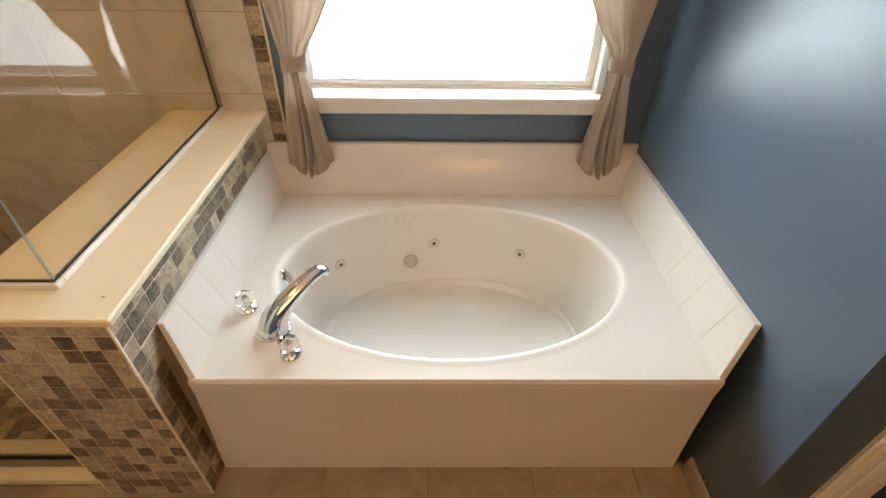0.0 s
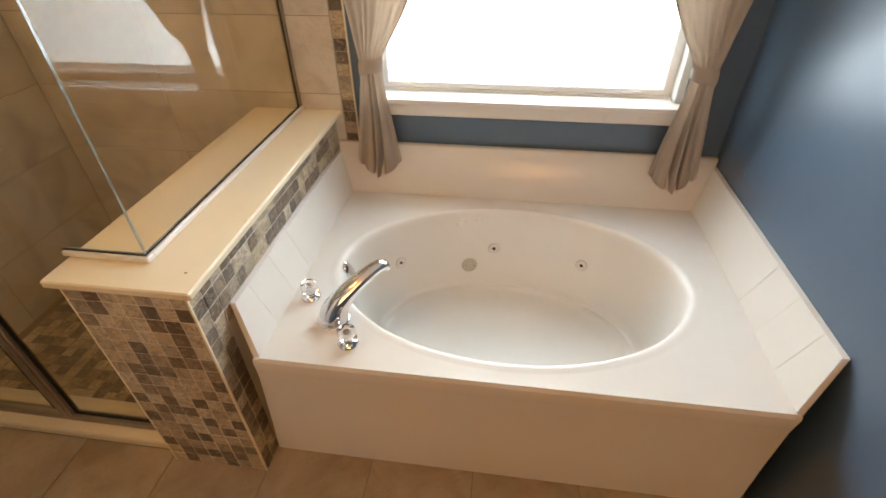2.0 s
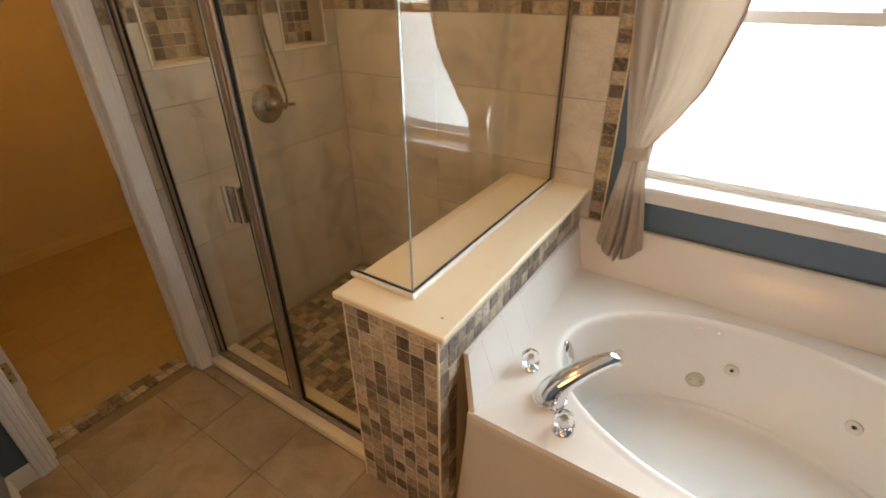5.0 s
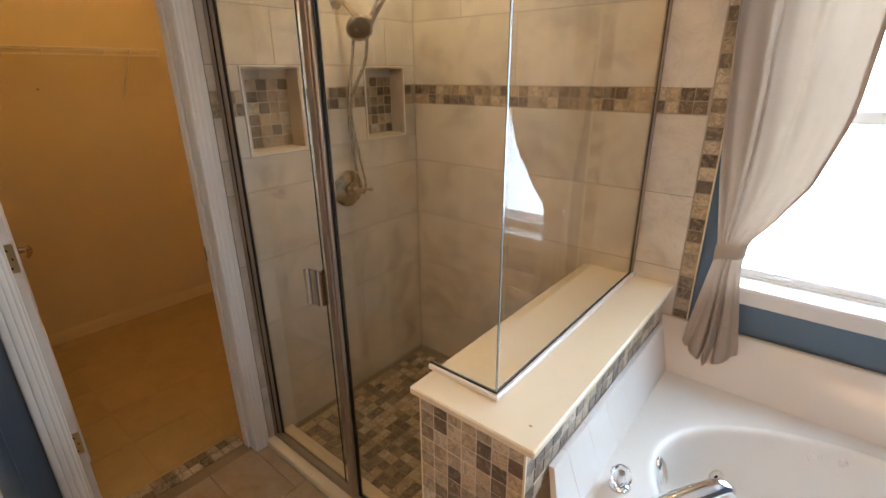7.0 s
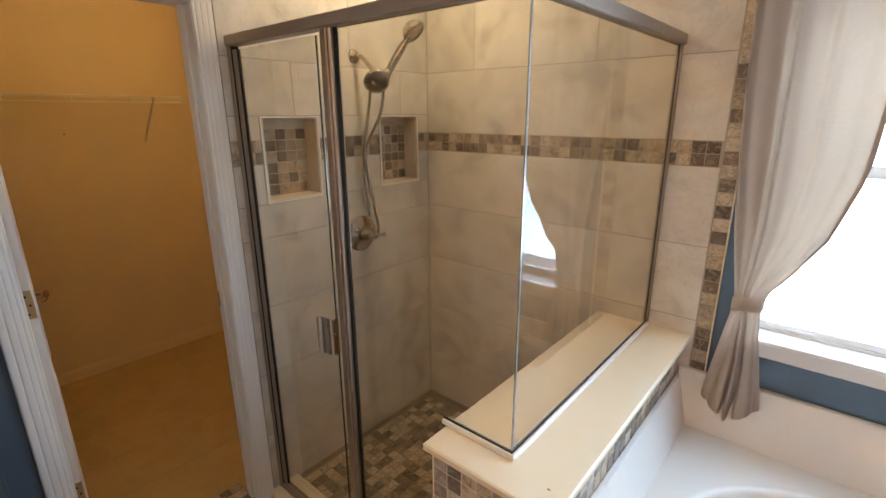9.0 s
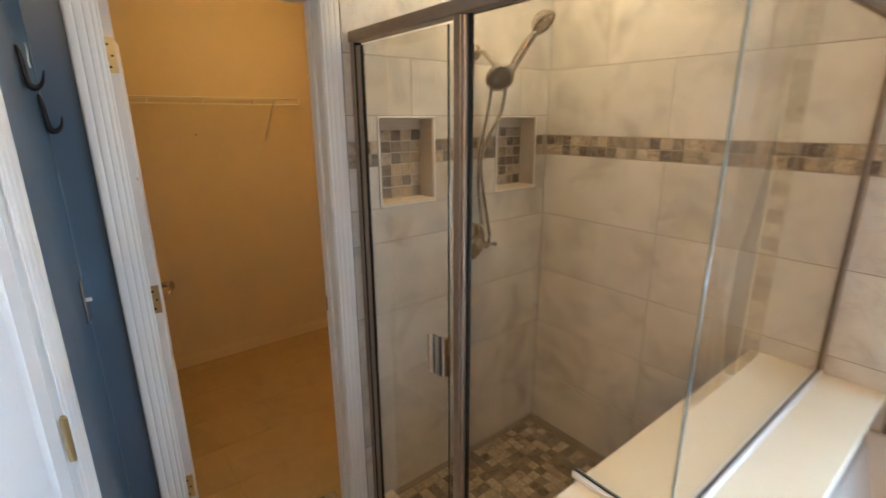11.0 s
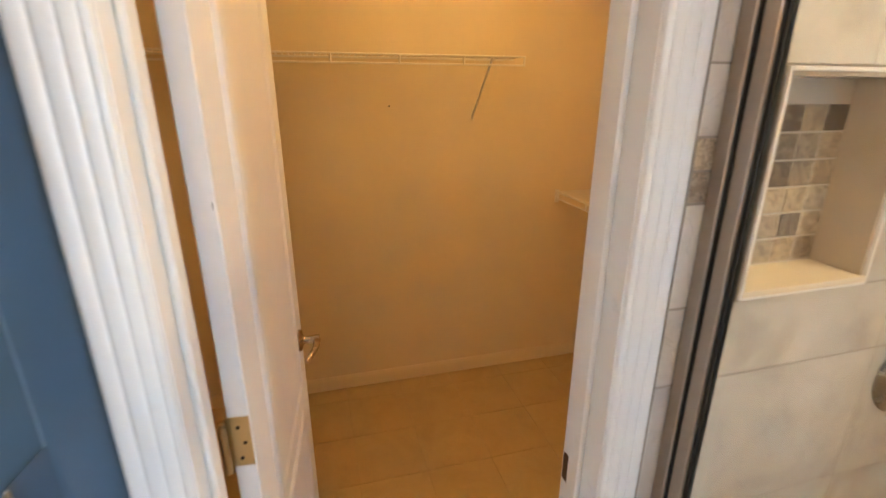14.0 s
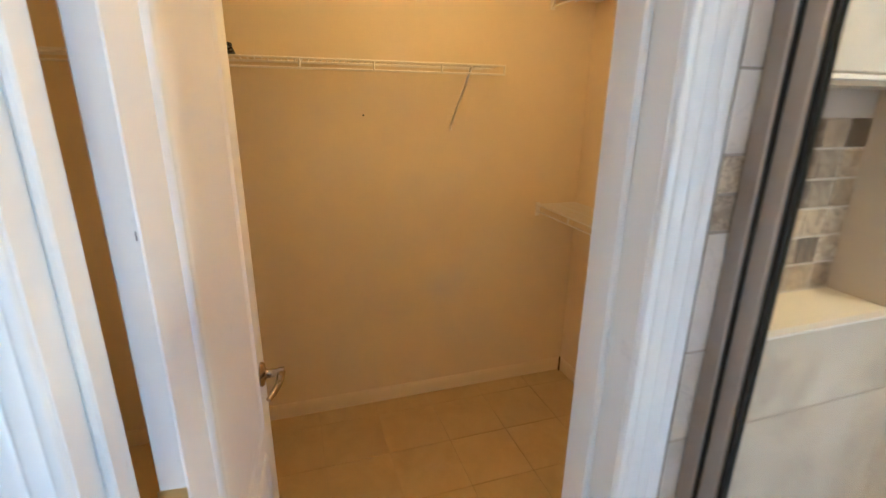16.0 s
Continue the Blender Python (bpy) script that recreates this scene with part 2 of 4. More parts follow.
def solid(name, bm, material, label="", category="", kind="structure", group="", smooth=None):
    """A top-level thing of one mesh."""
    return tagged(new(name, finish(bm, name, material, smooth)), label, category, group, kind)


def thing(name, label, category, at=(0, 0, 0), group="", kind=""):
    ob = new(name)
    ob.location = at
    ob.empty_display_size = 0.1
    bpy.context.view_layer.update()
    return tagged(ob, label, category, group, kind)


def part(name, bm, material, parent, label="", smooth=None):
    """One mesh under a thing or a part; the mesh is written in world coordinates."""
    bmesh.ops.translate(bm, verts=bm.verts[:], vec=-world_place(parent))
    ob = new(name, finish(bm, name, material, smooth))
    ob.parent = parent
    return tagged(ob, label)


def world_place(ob):
    p = Vector((0, 0, 0))
    while ob:
        p = p + ob.location
        ob = ob.parent
    return p


def piece(name, mesh, parent, place, turn=(0, 0, 0), scale=(1, 1, 1)):
    """One of many alike pieces on a shared mesh."""
    ob = new(name, mesh)
    ob.parent = parent
    ob.location = Vector(place) - world_place(parent)
    ob.rotation_euler, ob.scale = turn, scale
    return ob

# ---- structure ----
WEST, SOUTH, NORTH, EAST = -1.85, 0.232, 2.13, 1.10
SKEW = Matrix.Translation((WEST, SOUTH, 0)) @ Matrix.Rotation(radians(-7), 4, "Z") @ Matrix.Translation((-WEST, -SOUTH, 0))


def skew(ob):
    """The hook wall runs seven degrees off square."""
    bpy.context.view_layer.update()
    ob.matrix_world = SKEW @ ob.matrix_world
    return ob

TOP = 2.44

solid("floor", boxes((-3.9, 2.4, -2.35, 1.169, -0.12, -0.004), (-0.5, 1.4, 1.169, 2.3, -0.12, -0.004), (-3.9, -1.94, 1.169, 1.2, -0.12, -0.004)), FLOOR_GROUT, "brown stone-look tile floor with thin sandy grout", "floor")
solid("closet_floor", boxes((-3.9, -1.94, 1.2, 2.3, -0.12, -0.004), (-3.9, -1.966, -0.7, 1.169, -0.0039, -0.0025), (-1.94, -1.86, 1.2, 2.3, -0.12, -0.02)), CLOSET_GROUT, "closet floor of beige square tiles under warm light", "floor")
solid("shower_floor", boxes((-1.833, -0.8045, 1.17, 2.1191, -0.12, -0.0075), (-0.8045, -0.5, 1.2, 2.3, -0.12, -0.012)), SHOWER_GROUT, "shower floor of small brown mosaic pieces", "floor")
solid("ceiling", boxes((-3.9, 2.4, -2.35, 2.3, TOP, TOP + 0.1)), CEILING, "plain white painted ceiling", "ceiling")

DOOR_Y0, DOOR_Y1, DOOR_TOP = 0.376, 0.97, 2.04
NICHES = ((1.17, 1.425, 1.342, 1.671), (1.777, 2.034, 1.342, 1.671))


def west_wall(x0, x1, niches):
    a, b, top = DOOR_Y0 - 0.015, DOOR_Y1 + 0.015, DOOR_TOP + 0.015
    rows = [(x0, x1, 0.08, a, -0.06, TOP), (x0, x1, a, b, top, TOP)]
    y = b
    for n0, n1, z0, z1 in niches:
        rows += [(x0, x1, y, n0, -0.06, TOP), (x0, x1, n0, n1, -0.06, z0), (x0, x1, n0, n1, z1, TOP)]
        y = n1
    return boxes(*rows, (x0, x1, y, 2.28, -0.06, TOP))


solid("wall_west", west_wall(-1.93, WEST, NICHES), BLUE, "slate blue painted wall beside the closet door", "wall")
solid("wall_closet_east", west_wall(-1.956, -1.93, ()), CREAM, "cream closet wall round the doorway", "wall")
solid("wall_closet_west", boxes((-3.86, -3.718, -0.7, 2.3, -0.06, TOP)), CREAM, "cream painted closet back wall, scuffed", "wall")
solid("wall_closet_north", boxes((-3.718, -1.965, 2.15, 2.3, -0.06, TOP)), CREAM, "cream painted closet side wall", "wall")
solid("wall_closet_south", boxes((-3.718, -1.965, -0.7, -0.58, -0.06, TOP), (-1.965, -1.86, -0.7, 0.08, -0.06, TOP)), CREAM, "cream painted closet side wall behind the door", "wall")

WIN = (-0.315, 0.91, 0.905, 2.08)
solid("wall_north", boxes((-1.93, WIN[0], NORTH, 2.28, -0.06, TOP), (WIN[1], 1.3, NORTH, 2.28, -0.06, TOP), (WIN[0], WIN[1], NORTH, 2.28, -0.06, WIN[2] - 0.03), (WIN[0], WIN[1], NORTH, 2.28, WIN[3], TOP)),
      BLUE, "slate blue painted wall round the window", "wall")
solid("wall_east", boxes((EAST, 1.25, 0.859, NORTH, -0.06, TOP)), BLUE, "slate blue semi-gloss wall beside the tub", "wall")
solid("wall_east_entry", boxes((1.42, 1.55, -2.35, 0.859, -0.06, TOP), (1.25, 1.55, 0.859, 2.28, -0.06, TOP)), BLUE, "slate blue wall beside the entry", "wall")
DOOR2 = (-1.307, -0.74)
skew(solid("wall_south", boxes((WEST - 0.03, DOOR2[0] - 0.015, 0.11, SOUTH, -0.06, TOP), (DOOR2[1] + 0.015, -0.67, 0.11, SOUTH, -0.06, TOP), (DOOR2[0] - 0.015, DOOR2[1] + 0.015, 0.11, SOUTH, DOOR_TOP + 0.015, TOP)),
           BLUE, "slate blue wall with coat hooks", "wall"))
RIDGE = painted("pale_blue_caulk", (0.15, 0.2, 0.26), 0.5)
solid("trim_corner", tube(bmesh.new(), [(WEST + 0.0012, SOUTH + 0.0012, 0.08), (WEST + 0.0012, SOUTH + 0.0012, TOP - 0.001)], 0.0014, 8), RIDGE, "thin pale caulk ridge in the corner of the blue walls", "trim", smooth=60)
solid("wall_vanity", boxes((-0.8, -0.68, -2.35, 0.0, -0.06, TOP), (-0.68, 1.42, -2.35, -2.2, -0.06, TOP), (-1.86, -0.8, -0.13, -0.03, -0.06, TOP)), BLUE, "plain blue walls of the vanity area", "wall")

solid("backdrop", boxes((-6, 6.5, 7.0, 7.05, -4, 8)), DAY, "white overcast daylight outside the window", "sky")
solid("ground", boxes((-40, 40, 2.6, 80, -3.05, -3.0)), painted("pale_ground", (0.3, 0.32, 0.28), 0.9), "pale ground far below the window", "ground")

BRONZE = metal("dark_bronze", (0.1, 0.055, 0.03), 0.45)
# casing with three flutes
FLUTES = [(0, 0), (0, 0.010), (0.002, 0.0125), (0.006, 0.0132), (0.0078, 0.0128), (0.0084, 0.0121), (0.0092, 0.0121), (0.0098, 0.0138), (0.0125, 0.0158), (0.0195, 0.0172), (0.0222, 0.017), (0.0228, 0.0161), (0.0236, 0.0161), (0.0242, 0.0174), (0.0285, 0.0186), (0.0365, 0.0192), (0.0402, 0.0186), (0.0408, 0.0176), (0.0416, 0.0176), (0.0422, 0.0186), (0.047, 0.0196), (0.0545, 0.0196), (0.058, 0.0185), (0.06, 0.016), (0.06, 0)]


def casing(name, axis, face, out, lo, hi, top, label, width=0.06, depth=1.0):
    """Door casing: two legs and a head, on the wall plane axis = face, facing out (+1 or -1)."""
    root = thing(name, label, "door casing", kind="structure")
    k = width / 0.06
    prof = [(p * k, q * depth) for p, q in FLUTES]

    def at(s, z):
        return (face, s, z) if axis == "x" else (s, face, z)
    u = Vector(at(1, 0)) - Vector(at(0, 0))
    v = Vector((out, 0, 0)) if axis == "x" else Vector((0, out, 0))
    part("casing_leg", moulding(bmesh.new(), prof, at(lo, 0), at(lo, top + width), -u, v), WHITE, root, smooth=50)
    part("casing_leg", moulding(bmesh.new(), prof, at(hi, 0), at(hi, top + width), u, v), WHITE, root, smooth=50)
    part("casing_head", moulding(bmesh.new(), prof, at(lo, top), at(hi, top), (0, 0, 1), v), WHITE, root, smooth=50)
    return root


trim = casing("door_trim_1", "x", WEST, 1, DOOR_Y0 - 0.002, DOOR_Y1 + 0.002, DOOR_TOP, "white fluted door casing round the closet doorway", 0.066)
part("jamb", boxes((-1.968, WEST + 0.003, DOOR_Y0 - 0.015, DOOR_Y0, 0, DOOR_TOP), bevel=0.001), WHITE, trim)
part("jamb", boxes((-1.958, WEST + 0.003, DOOR_Y1, DOOR_Y1 + 0.015, 0, DOOR_TOP), bevel=0.001), WHITE, trim)
part("jamb_head", boxes((-1.958, WEST + 0.003, DOOR_Y0, DOOR_Y1, DOOR_TOP, DOOR_TOP + 0.015)), WHITE, trim)
part("door_stop", boxes((-1.925, -1.89, DOOR_Y1 - 0.011, DOOR_Y1, 0, DOOR_TOP), bevel=0.003), WHITE, trim)
part("door_stop", boxes((-1.925, -1.89, DOOR_Y0, DOOR_Y0 + 0.011, 0, DOOR_TOP), bevel=0.003), WHITE, trim)
part("strike_plate", boxes((-1.953, -1.928, DOOR_Y1 - 0.002, DOOR_Y1 + 0.001, 0.93, 0.99), bevel=0.0008), BRONZE, trim, "dark metal strike plate")

trim2 = casing("door_trim_2", "y", SOUTH, 1, DOOR2[0], DOOR2[1], DOOR_TOP, "white fluted casing of a closed door", 0.11, 0.6)
part("jamb", boxes((DOOR2[0] - 0.015, DOOR2[0], 0.11, SOUTH + 0.003, 0, DOOR_TOP)), WHITE, trim2)
part("jamb", boxes((DOOR2[1], DOOR2[1] + 0.015, 0.11, SOUTH + 0.003, 0, DOOR_TOP)), WHITE, trim2)
skew(trim2)

trim3 = thing("door_trim_3", "beige painted casing leg at the entry", "door casing", (1.32, 0.859, 0), kind="structure")
part("casing_leg", moulding(bmesh.new(), [(p * 2.2, q) for p, q in FLUTES], (1.256, 0.859, 0), (1.256, 0.859, 2.1), (1, 0, 0), (0, -1, 0)), WHITE, trim3, smooth=50)


def panel_frame(bm, x0, x1, z0, z1, face, out, arch=0.0):
    """A raised moulding round a door panel, in the plane y = face."""
    pts = [(x0, z0), (x1, z0), (x1, z1 - arch)]
    if arch:
        pts += [(x0 + (x1 - x0) * (0.5 + 0.5 * math.cos(a)), z1 - arch + arch * math.sin(a)) for a in [math.pi * k / 10 for k in range(1, 10)]]
    pts += [(x0, z1 - arch)]
    prof = [(-0.014, 0.0), (-0.01, 0.006), (-0.004, 0.008), (0.003, 0.004), (0.01, 0.0015), (0.022, 0.0045), (0.03, 0.005), (0.03, 0.0)]
    cx, cz = (x0 + x1) / 2, (z0 + z1) / 2
    rings = []
    for i, (x, z) in enumerate(pts):
        a, b = Vector(pts[i - 1]), Vector(pts[(i + 1) % len(pts)])
        p = Vector((x, z))
        n1 = Vector((-(p - a).y, (p - a).x)).normalized()
        n2 = Vector((-(b - p).y, (b - p).x)).normalized()
        n = (n1 + n2) / max(0.4, 1 + n1.dot(n2))
        rings.append([bm.verts.new((x + n.x * q, face + out * h, z + n.y * q)) for q, h in prof])
    m = len(prof)
    for i in range(len(rings)):
        r, s = rings[i], rings[(i + 1) % len(rings)]
        for k in range(m - 1):
            bm.faces.new((r[k], r[k + 1], s[k + 1], s[k]))
    bm.faces.new([r[-2] for r in rings])
    return bm


def hinge(root, place, turn):
    """A brass butt hinge: knuckle and the leaf on the door's edge."""
    m = Matrix.Translation(place) @ Matrix.Rotation(turn, 4, "Z")
    bm = bmesh.new()
    for k in range(5):
        turned(bm, [(0, -0.045 + k * 0.018), (0.0062, -0.045 + k * 0.018), (0.0062, -0.0275 + k * 0.018), (0, -0.0275 + k * 0.018)], m, 14)
    turned(bm, [(0, 0.045), (0.0045, 0.045), (0.0045, 0.049), (0, 0.051)], m, 14)
    ob = part("hinge", bm, BRASS, root, "worn brass hinge", 40)
    return ob, m


def lever(root, place, out, along):
    """Lever handle: round rose, neck, and a curved drop lever."""
    o, a, up = Vector(out), Vector(along), Vector((0, 0, 1))
    m = Matrix.Translation(place) @ o.to_track_quat("Z", "Y").to_matrix().to_4x4()
    bm = bmesh.new()
    turned(bm, [(0, 0), (0.03, 0), (0.031, 0.004), (0.027, 0.009), (0.014, 0.012), (0.011, 0.016), (0.0105, 0.04), (0.013, 0.044), (0.013, 0.056), (0, 0.058)], m, 28)
    p = Vector(place) + o * 0.05
    tube(bm, spline([p, p + a * 0.02, p + a * 0.05 - up * 0.003 - o * 0.002, p + a * 0.085 - up * 0.006 - o * 0.012, p + a * 0.1 - up * 0.01 - o * 0.02], 5), [0.0095] * 8 + [0.008] * 8 + [0.0065] * 5, 12)
    return part("door_handle", bm, LEVER, root, "satin nickel lever handle", 45)


SCUFF = Mat("grey_scuff", (0.3, 0.28, 0.26), 0.7).m
LEVER = metal("dark_nickel", (0.42, 0.34, 0.25), 0.25)


# closet door, open into the closet
def closet_door():
    root = thing("door_1", "white panelled closet door standing open into the closet", "door", (-2.0, 0.403, 0), kind="structure")
    x0, x1, y0, y1 = -2.605, -2.0, 0.385, 0.42
    leaf = boxes((x0, x1, y0, y1, 0.015, 2.03), bevel=0.002)
    part("leaf", leaf, DOOR, root)
    for z0, z1, arch in ((0.875, 1.9, 0.09), (0.2, 0.775, 0.0)):
        for face, out in ((y1, 1), (y0, -1)):
            part("panel", panel_frame(bmesh.new(), x0 + 0.13, x1 - 0.122, z0, z1, face, out, arch), DOOR, root, smooth=40)
    bm = bmesh.new()
    turned(bm, [(0, 0.0012), (0.0015, 0.0003), (0.002, 0)], Matrix.Translation((x1, y1 - 0.005, 1.494)) @ Matrix.Rotation(radians(90), 4, "Y") @ Matrix.Diagonal((3.2, 0.55, 1, 1)), 12)
    part("scuff", bm, SCUFF, root, "dark scuff on the door edge")
    lever(root, (x0 + 0.06, y1, 0.98), (0, 1, 0), (1, 0, 0))
    lever(root, (x0 + 0.06, y0, 0.98), (0, -1, 0), (1, 0, 0))
    for z in (0.366, 1.102, 1.842):
        ob, m = hinge(root, (-1.985, 0.381, z), 0)
        bm = boxes((-2.0, -1.9985, 0.383, 0.4185, z - 0.046, z + 0.05), bevel=0.0006)
        part("leaf_plate", bm, BRASS, ob, "brass hinge leaf with screws")
        for k, (dy, dz) in enumerate(((0.0, 0.03), (0.008, 0.0), (0.0, -0.03))):
            s = bmesh.new()
            turned(s, [(0, 0.0002), (0.0035, 0.0), (0.0035, 0.0012), (0, 0.0008)], Matrix.Translation((-1.9988, 0.4 + dy, z + dz)) @ Matrix.Rotation(radians(90), 4, "Y"), 10)
            part("screw", s, IRON, ob)
    root.rotation_euler = (0, 0, radians(-5.4))
    return root


closet_door()


def second_door():
    root = thing("door_2", "white closed door with brass hinges", "door", (DOOR2[0], SOUTH - 0.02, 0), kind="structure")
    part("leaf", boxes((DOOR2[0] + 0.003, DOOR2[1] - 0.003, SOUTH - 0.041, SOUTH - 0.006, 0.012, DOOR_TOP - 0.003), bevel=0.002), DOOR, root)
    for z0, z1 in ((1.0, 1.9), (0.2, 0.9)):
        part("panel", panel_frame(bmesh.new(), DOOR2[0] + 0.12, DOOR2[1] - 0.12, z0, z1, SOUTH - 0.006, 1), DOOR, root, smooth=40)
    for z in (0.366, 1.102, 1.842):
        hinge(root, (DOOR2[0] + 0.001, SOUTH + 0.004, z), 0)
    skew(root)


second_door()

# baseboards
BASE = [(0, 0), (0, 0.012), (0.06, 0.012), (0.07, 0.009), (0.08, 0.004), (0.08, 0)]


def baseboard(name, start, end, out, label, material=WHITE):
    return solid(name, moulding(bmesh.new(), BASE, start, end, (0, 0, 1), out), material, label, "baseboard", smooth=40)


baseboard("baseboard_1", (-3.718, -0.58, 0), (-3.718, 2.15, 0), (1, 0, 0), "cream painted baseboard in the closet", CREAM)
baseboard("baseboard_2", (-3.706, 2.15, 0), (-1.965, 2.15, 0), (0, -1, 0), "cream painted baseboard in the closet", CREAM)
BASE_TILE = stone_tile("base_tile", (0.42, 0.33, 0.24), (0.34, 0.26, 0.18), (0.48, 0.39, 0.3), 0.4)
baseboard("baseboard_3", (EAST, 0.859, 0), (EAST, 1.075, 0), (-1, 0, 0), "brown tile baseboard below the blue wall", BASE_TILE)
baseboard("baseboard_4", (WEST, SOUTH, 0), (WEST, 0.31, 0), (1, 0, 0), "white baseboard", WHITE)
skew(baseboard("baseboard_5", (WEST + 0.016, SOUTH, 0), (DOOR2[0] - 0.112, SOUTH, 0), (0, 1, 0), "white baseboard", WHITE))


# window: vinyl sashes, stool, apron
def window():
    x0, x1, z0, z1 = WIN
    root = thing("window_1", "white vinyl double-hung window, bright with daylight", "window", ((x0 + x1) / 2, 2.2, z0), kind="structure")
    part("window_sill", boxes((x0 - 0.006, x1 + 0.03, 2.085, 2.1295, z0 - 0.018, z0), (x0 + 0.0005, x1 - 0.0005, 2.1295, 2.2, z0 - 0.018, z0), bevel=0.003), WHITE, root)
    part("apron", boxes((x0 - 0.004, x1 + 0.015, 2.112, 2.1295, z0 - 0.076, z0 - 0.0185), bevel=0.004), WHITE, root)
    rows = [(x0, x0 + 0.03, 2.15, 2.279, z0 + 0.0005, z1), (x1 - 0.03, x1, 2.15, 2.279, z0 + 0.0005, z1), (x0 + 0.03, x1 - 0.03, 2.15, 2.279, z1 - 0.03, z1), (x0 + 0.03, x1 - 0.03, 2.2005, 2.279, z0 - 0.029, z0 + 0.0095)]
    part("window_frame", boxes(*rows, bevel=0.003), WHITE, root)
    a, b, mid = x0 + 0.03, x1 - 0.03, 1.5
    low = part("sash", boxes((a, a + 0.035, 2.205, 2.235, z0 + 0.01, mid + 0.02), (b - 0.035, b, 2.205, 2.235, z0 + 0.01, mid + 0.02), (a + 0.035, b - 0.035, 2.205, 2.235, z0 + 0.01, z0 + 0.034),
                             (a + 0.035, b - 0.035, 2.205, 2.235, mid - 0.02, mid + 0.02), bevel=0.003), WHITE, root)
    up = part("sash", boxes((a, a + 0.035, 2.24, 2.27, mid - 0.02, z1 - 0.03), (b - 0.035, b, 2.24, 2.27, mid - 0.02, z1 - 0.03), (a + 0.035, b - 0.035, 2.24, 2.27, z1 - 0.07, z1 - 0.03),
                            (a + 0.035, b - 0.035, 2.24, 2.27, mid - 0.02, mid + 0.015), bevel=0.003), WHITE, root)
    for sash, y, c, d in ((low, 2.218, z0 + 0.034, mid - 0.02), (up, 2.253, mid + 0.015, z1 - 0.07)):
        p = part("pane", boxes((a + 0.035, b - 0.035, y, y + 0.004, c, d)), PANE, sash)
        p.visible_shadow = False
    for cx in (a + 0.13, b - 0.19):
        part("sash_lift", boxes((cx, cx + 0.075, 2.197, 2.206, z0 + 0.016, z0 + 0.026), bevel=0.002), WHITE, low)
    part("lock", boxes((0.28, 0.35, 2.21, 2.235, mid + 0.0205, mid + 0.035), bevel=0.004), WHITE, low)


window()

# ---- half wall, curb and shower ----
half = solid("half_wall", boxes((-0.804, -0.4758, 0.9968, 2.119, -0.004, 0.814)), GROUT, "low wall faced with brown slate mosaic beside the tub", "wall")
solid("half_wall_cap", boxes((-0.832, -0.446, 0.977, 2.1235, 0.815, 0.838), bevel=0.004), CAP, "smooth cream stone cap of the low wall", "wall cap")
solid("shower_curb", boxes((-1.838, -0.806, 1.025, 1.17, -0.004, 0.035), bevel=0.005), CAP, "smooth cream stone shower curb", "curb")

back_n = solid("shower_wall_north", boxes((-1.838, -0.378, 2.1192, 2.1299, -0.06, TOP)), TILE_GROUT, "shower wall of large cream stone-look tiles with a mosaic band", "wall")
rows = []
y = 1.0395
for n0, n1, z0, z1 in NICHES:
    rows += [(-1.8499, -1.8332, y, n0, -0.06, TOP), (-1.8499, -1.8332, n0, n1, -0.06, z0), (-1.8499, -1.8332, n0, n1, z1, TOP)]
    y = n1
back_w = solid("shower_wall_west", boxes(*rows, (-1.8499, -1.8332, y, 2.13, -0.06, TOP)), TILE_GROUT, "shower wall of large cream tiles with two mosaic niches", "wall")
NICHE_TILE = stone_tile("niche_side_stone", (0.55, 0.47, 0.36), (0.48, 0.41, 0.3), (0.6, 0.52, 0.41), 0.3)
niches = []
for n0, n1, z0, z1 in NICHES:
    root = thing("shower_niche", "recessed shower niche lined with grey mosaic", "niche", (-1.85, n0, z0), "shower niches", "structure")
    niches.append(root)
    part("niche_back", boxes((-1.929, -1.9178, n0, n1, z0, z1)), GROUT, root)
    part("niche_side", boxes((-1.922, -1.832, n0 + 0.0002, n0 + 0.008, z0 + 0.01, z1 - 0.008)), NICHE_TILE, root)
    part("niche_side", boxes((-1.922, -1.832, n1 - 0.008, n1 - 0.0002, z0 + 0.01, z1 - 0.008)), NICHE_TILE, root)
    part("niche_top", boxes((-1.922, -1.832, n0 + 0.0002, n1 - 0.0002, z1 - 0.008, z1 - 0.0002)), NICHE_TILE, root)
    part("niche_shelf", boxes((-1.922, -1.826, n0 + 0.0002, n1 - 0.0002, z0 + 0.0002, z0 + 0.01)), CAP, root, "cream stone shelf")
    e = 0.0042
    part("edge_trim", boxes((-1.8315, -1.827, n0 - e, n0 + 0.002, z0 - e, z1 + e), (-1.8315, -1.827, n1 - 0.002, n1 + e, z0 - e, z1 + e), (-1.8315, -1.827, n0 + 0.002, n1 - 0.002, z1 - 0.002, z1 + e),
                           (-1.8315, -1.8255, n0 + 0.002, n1 - 0.002, z0 - e, z0 + 0.0001), bevel=0.001), SILVER, root, "thin pale metal edge trim")


def glass_pane(root, outline, axis, at):
    """A 6 mm pane of that outline, with polished pale edges."""
    bm = bmesh.new()
    ends = []
    for d in (0.0, 0.006):
        ends.append([bm.verts.new((s, at + d, z) if axis == "y" else (at + d, s, z)) for s, z in outline])
    bm.faces.new(ends[0][::-1]), bm.faces.new(ends[1])
    n = len(outline)
    for i in range(n):
        bm.faces.new((ends[0][i], ends[0][(i + 1) % n], ends[1][(i + 1) % n], ends[1][i])).material_index = 1
    ob = part("glass_pane", bm, GLASS, root, "clear glass")
    ob.data.materials.append(EDGE)
    ob.visible_shadow = False


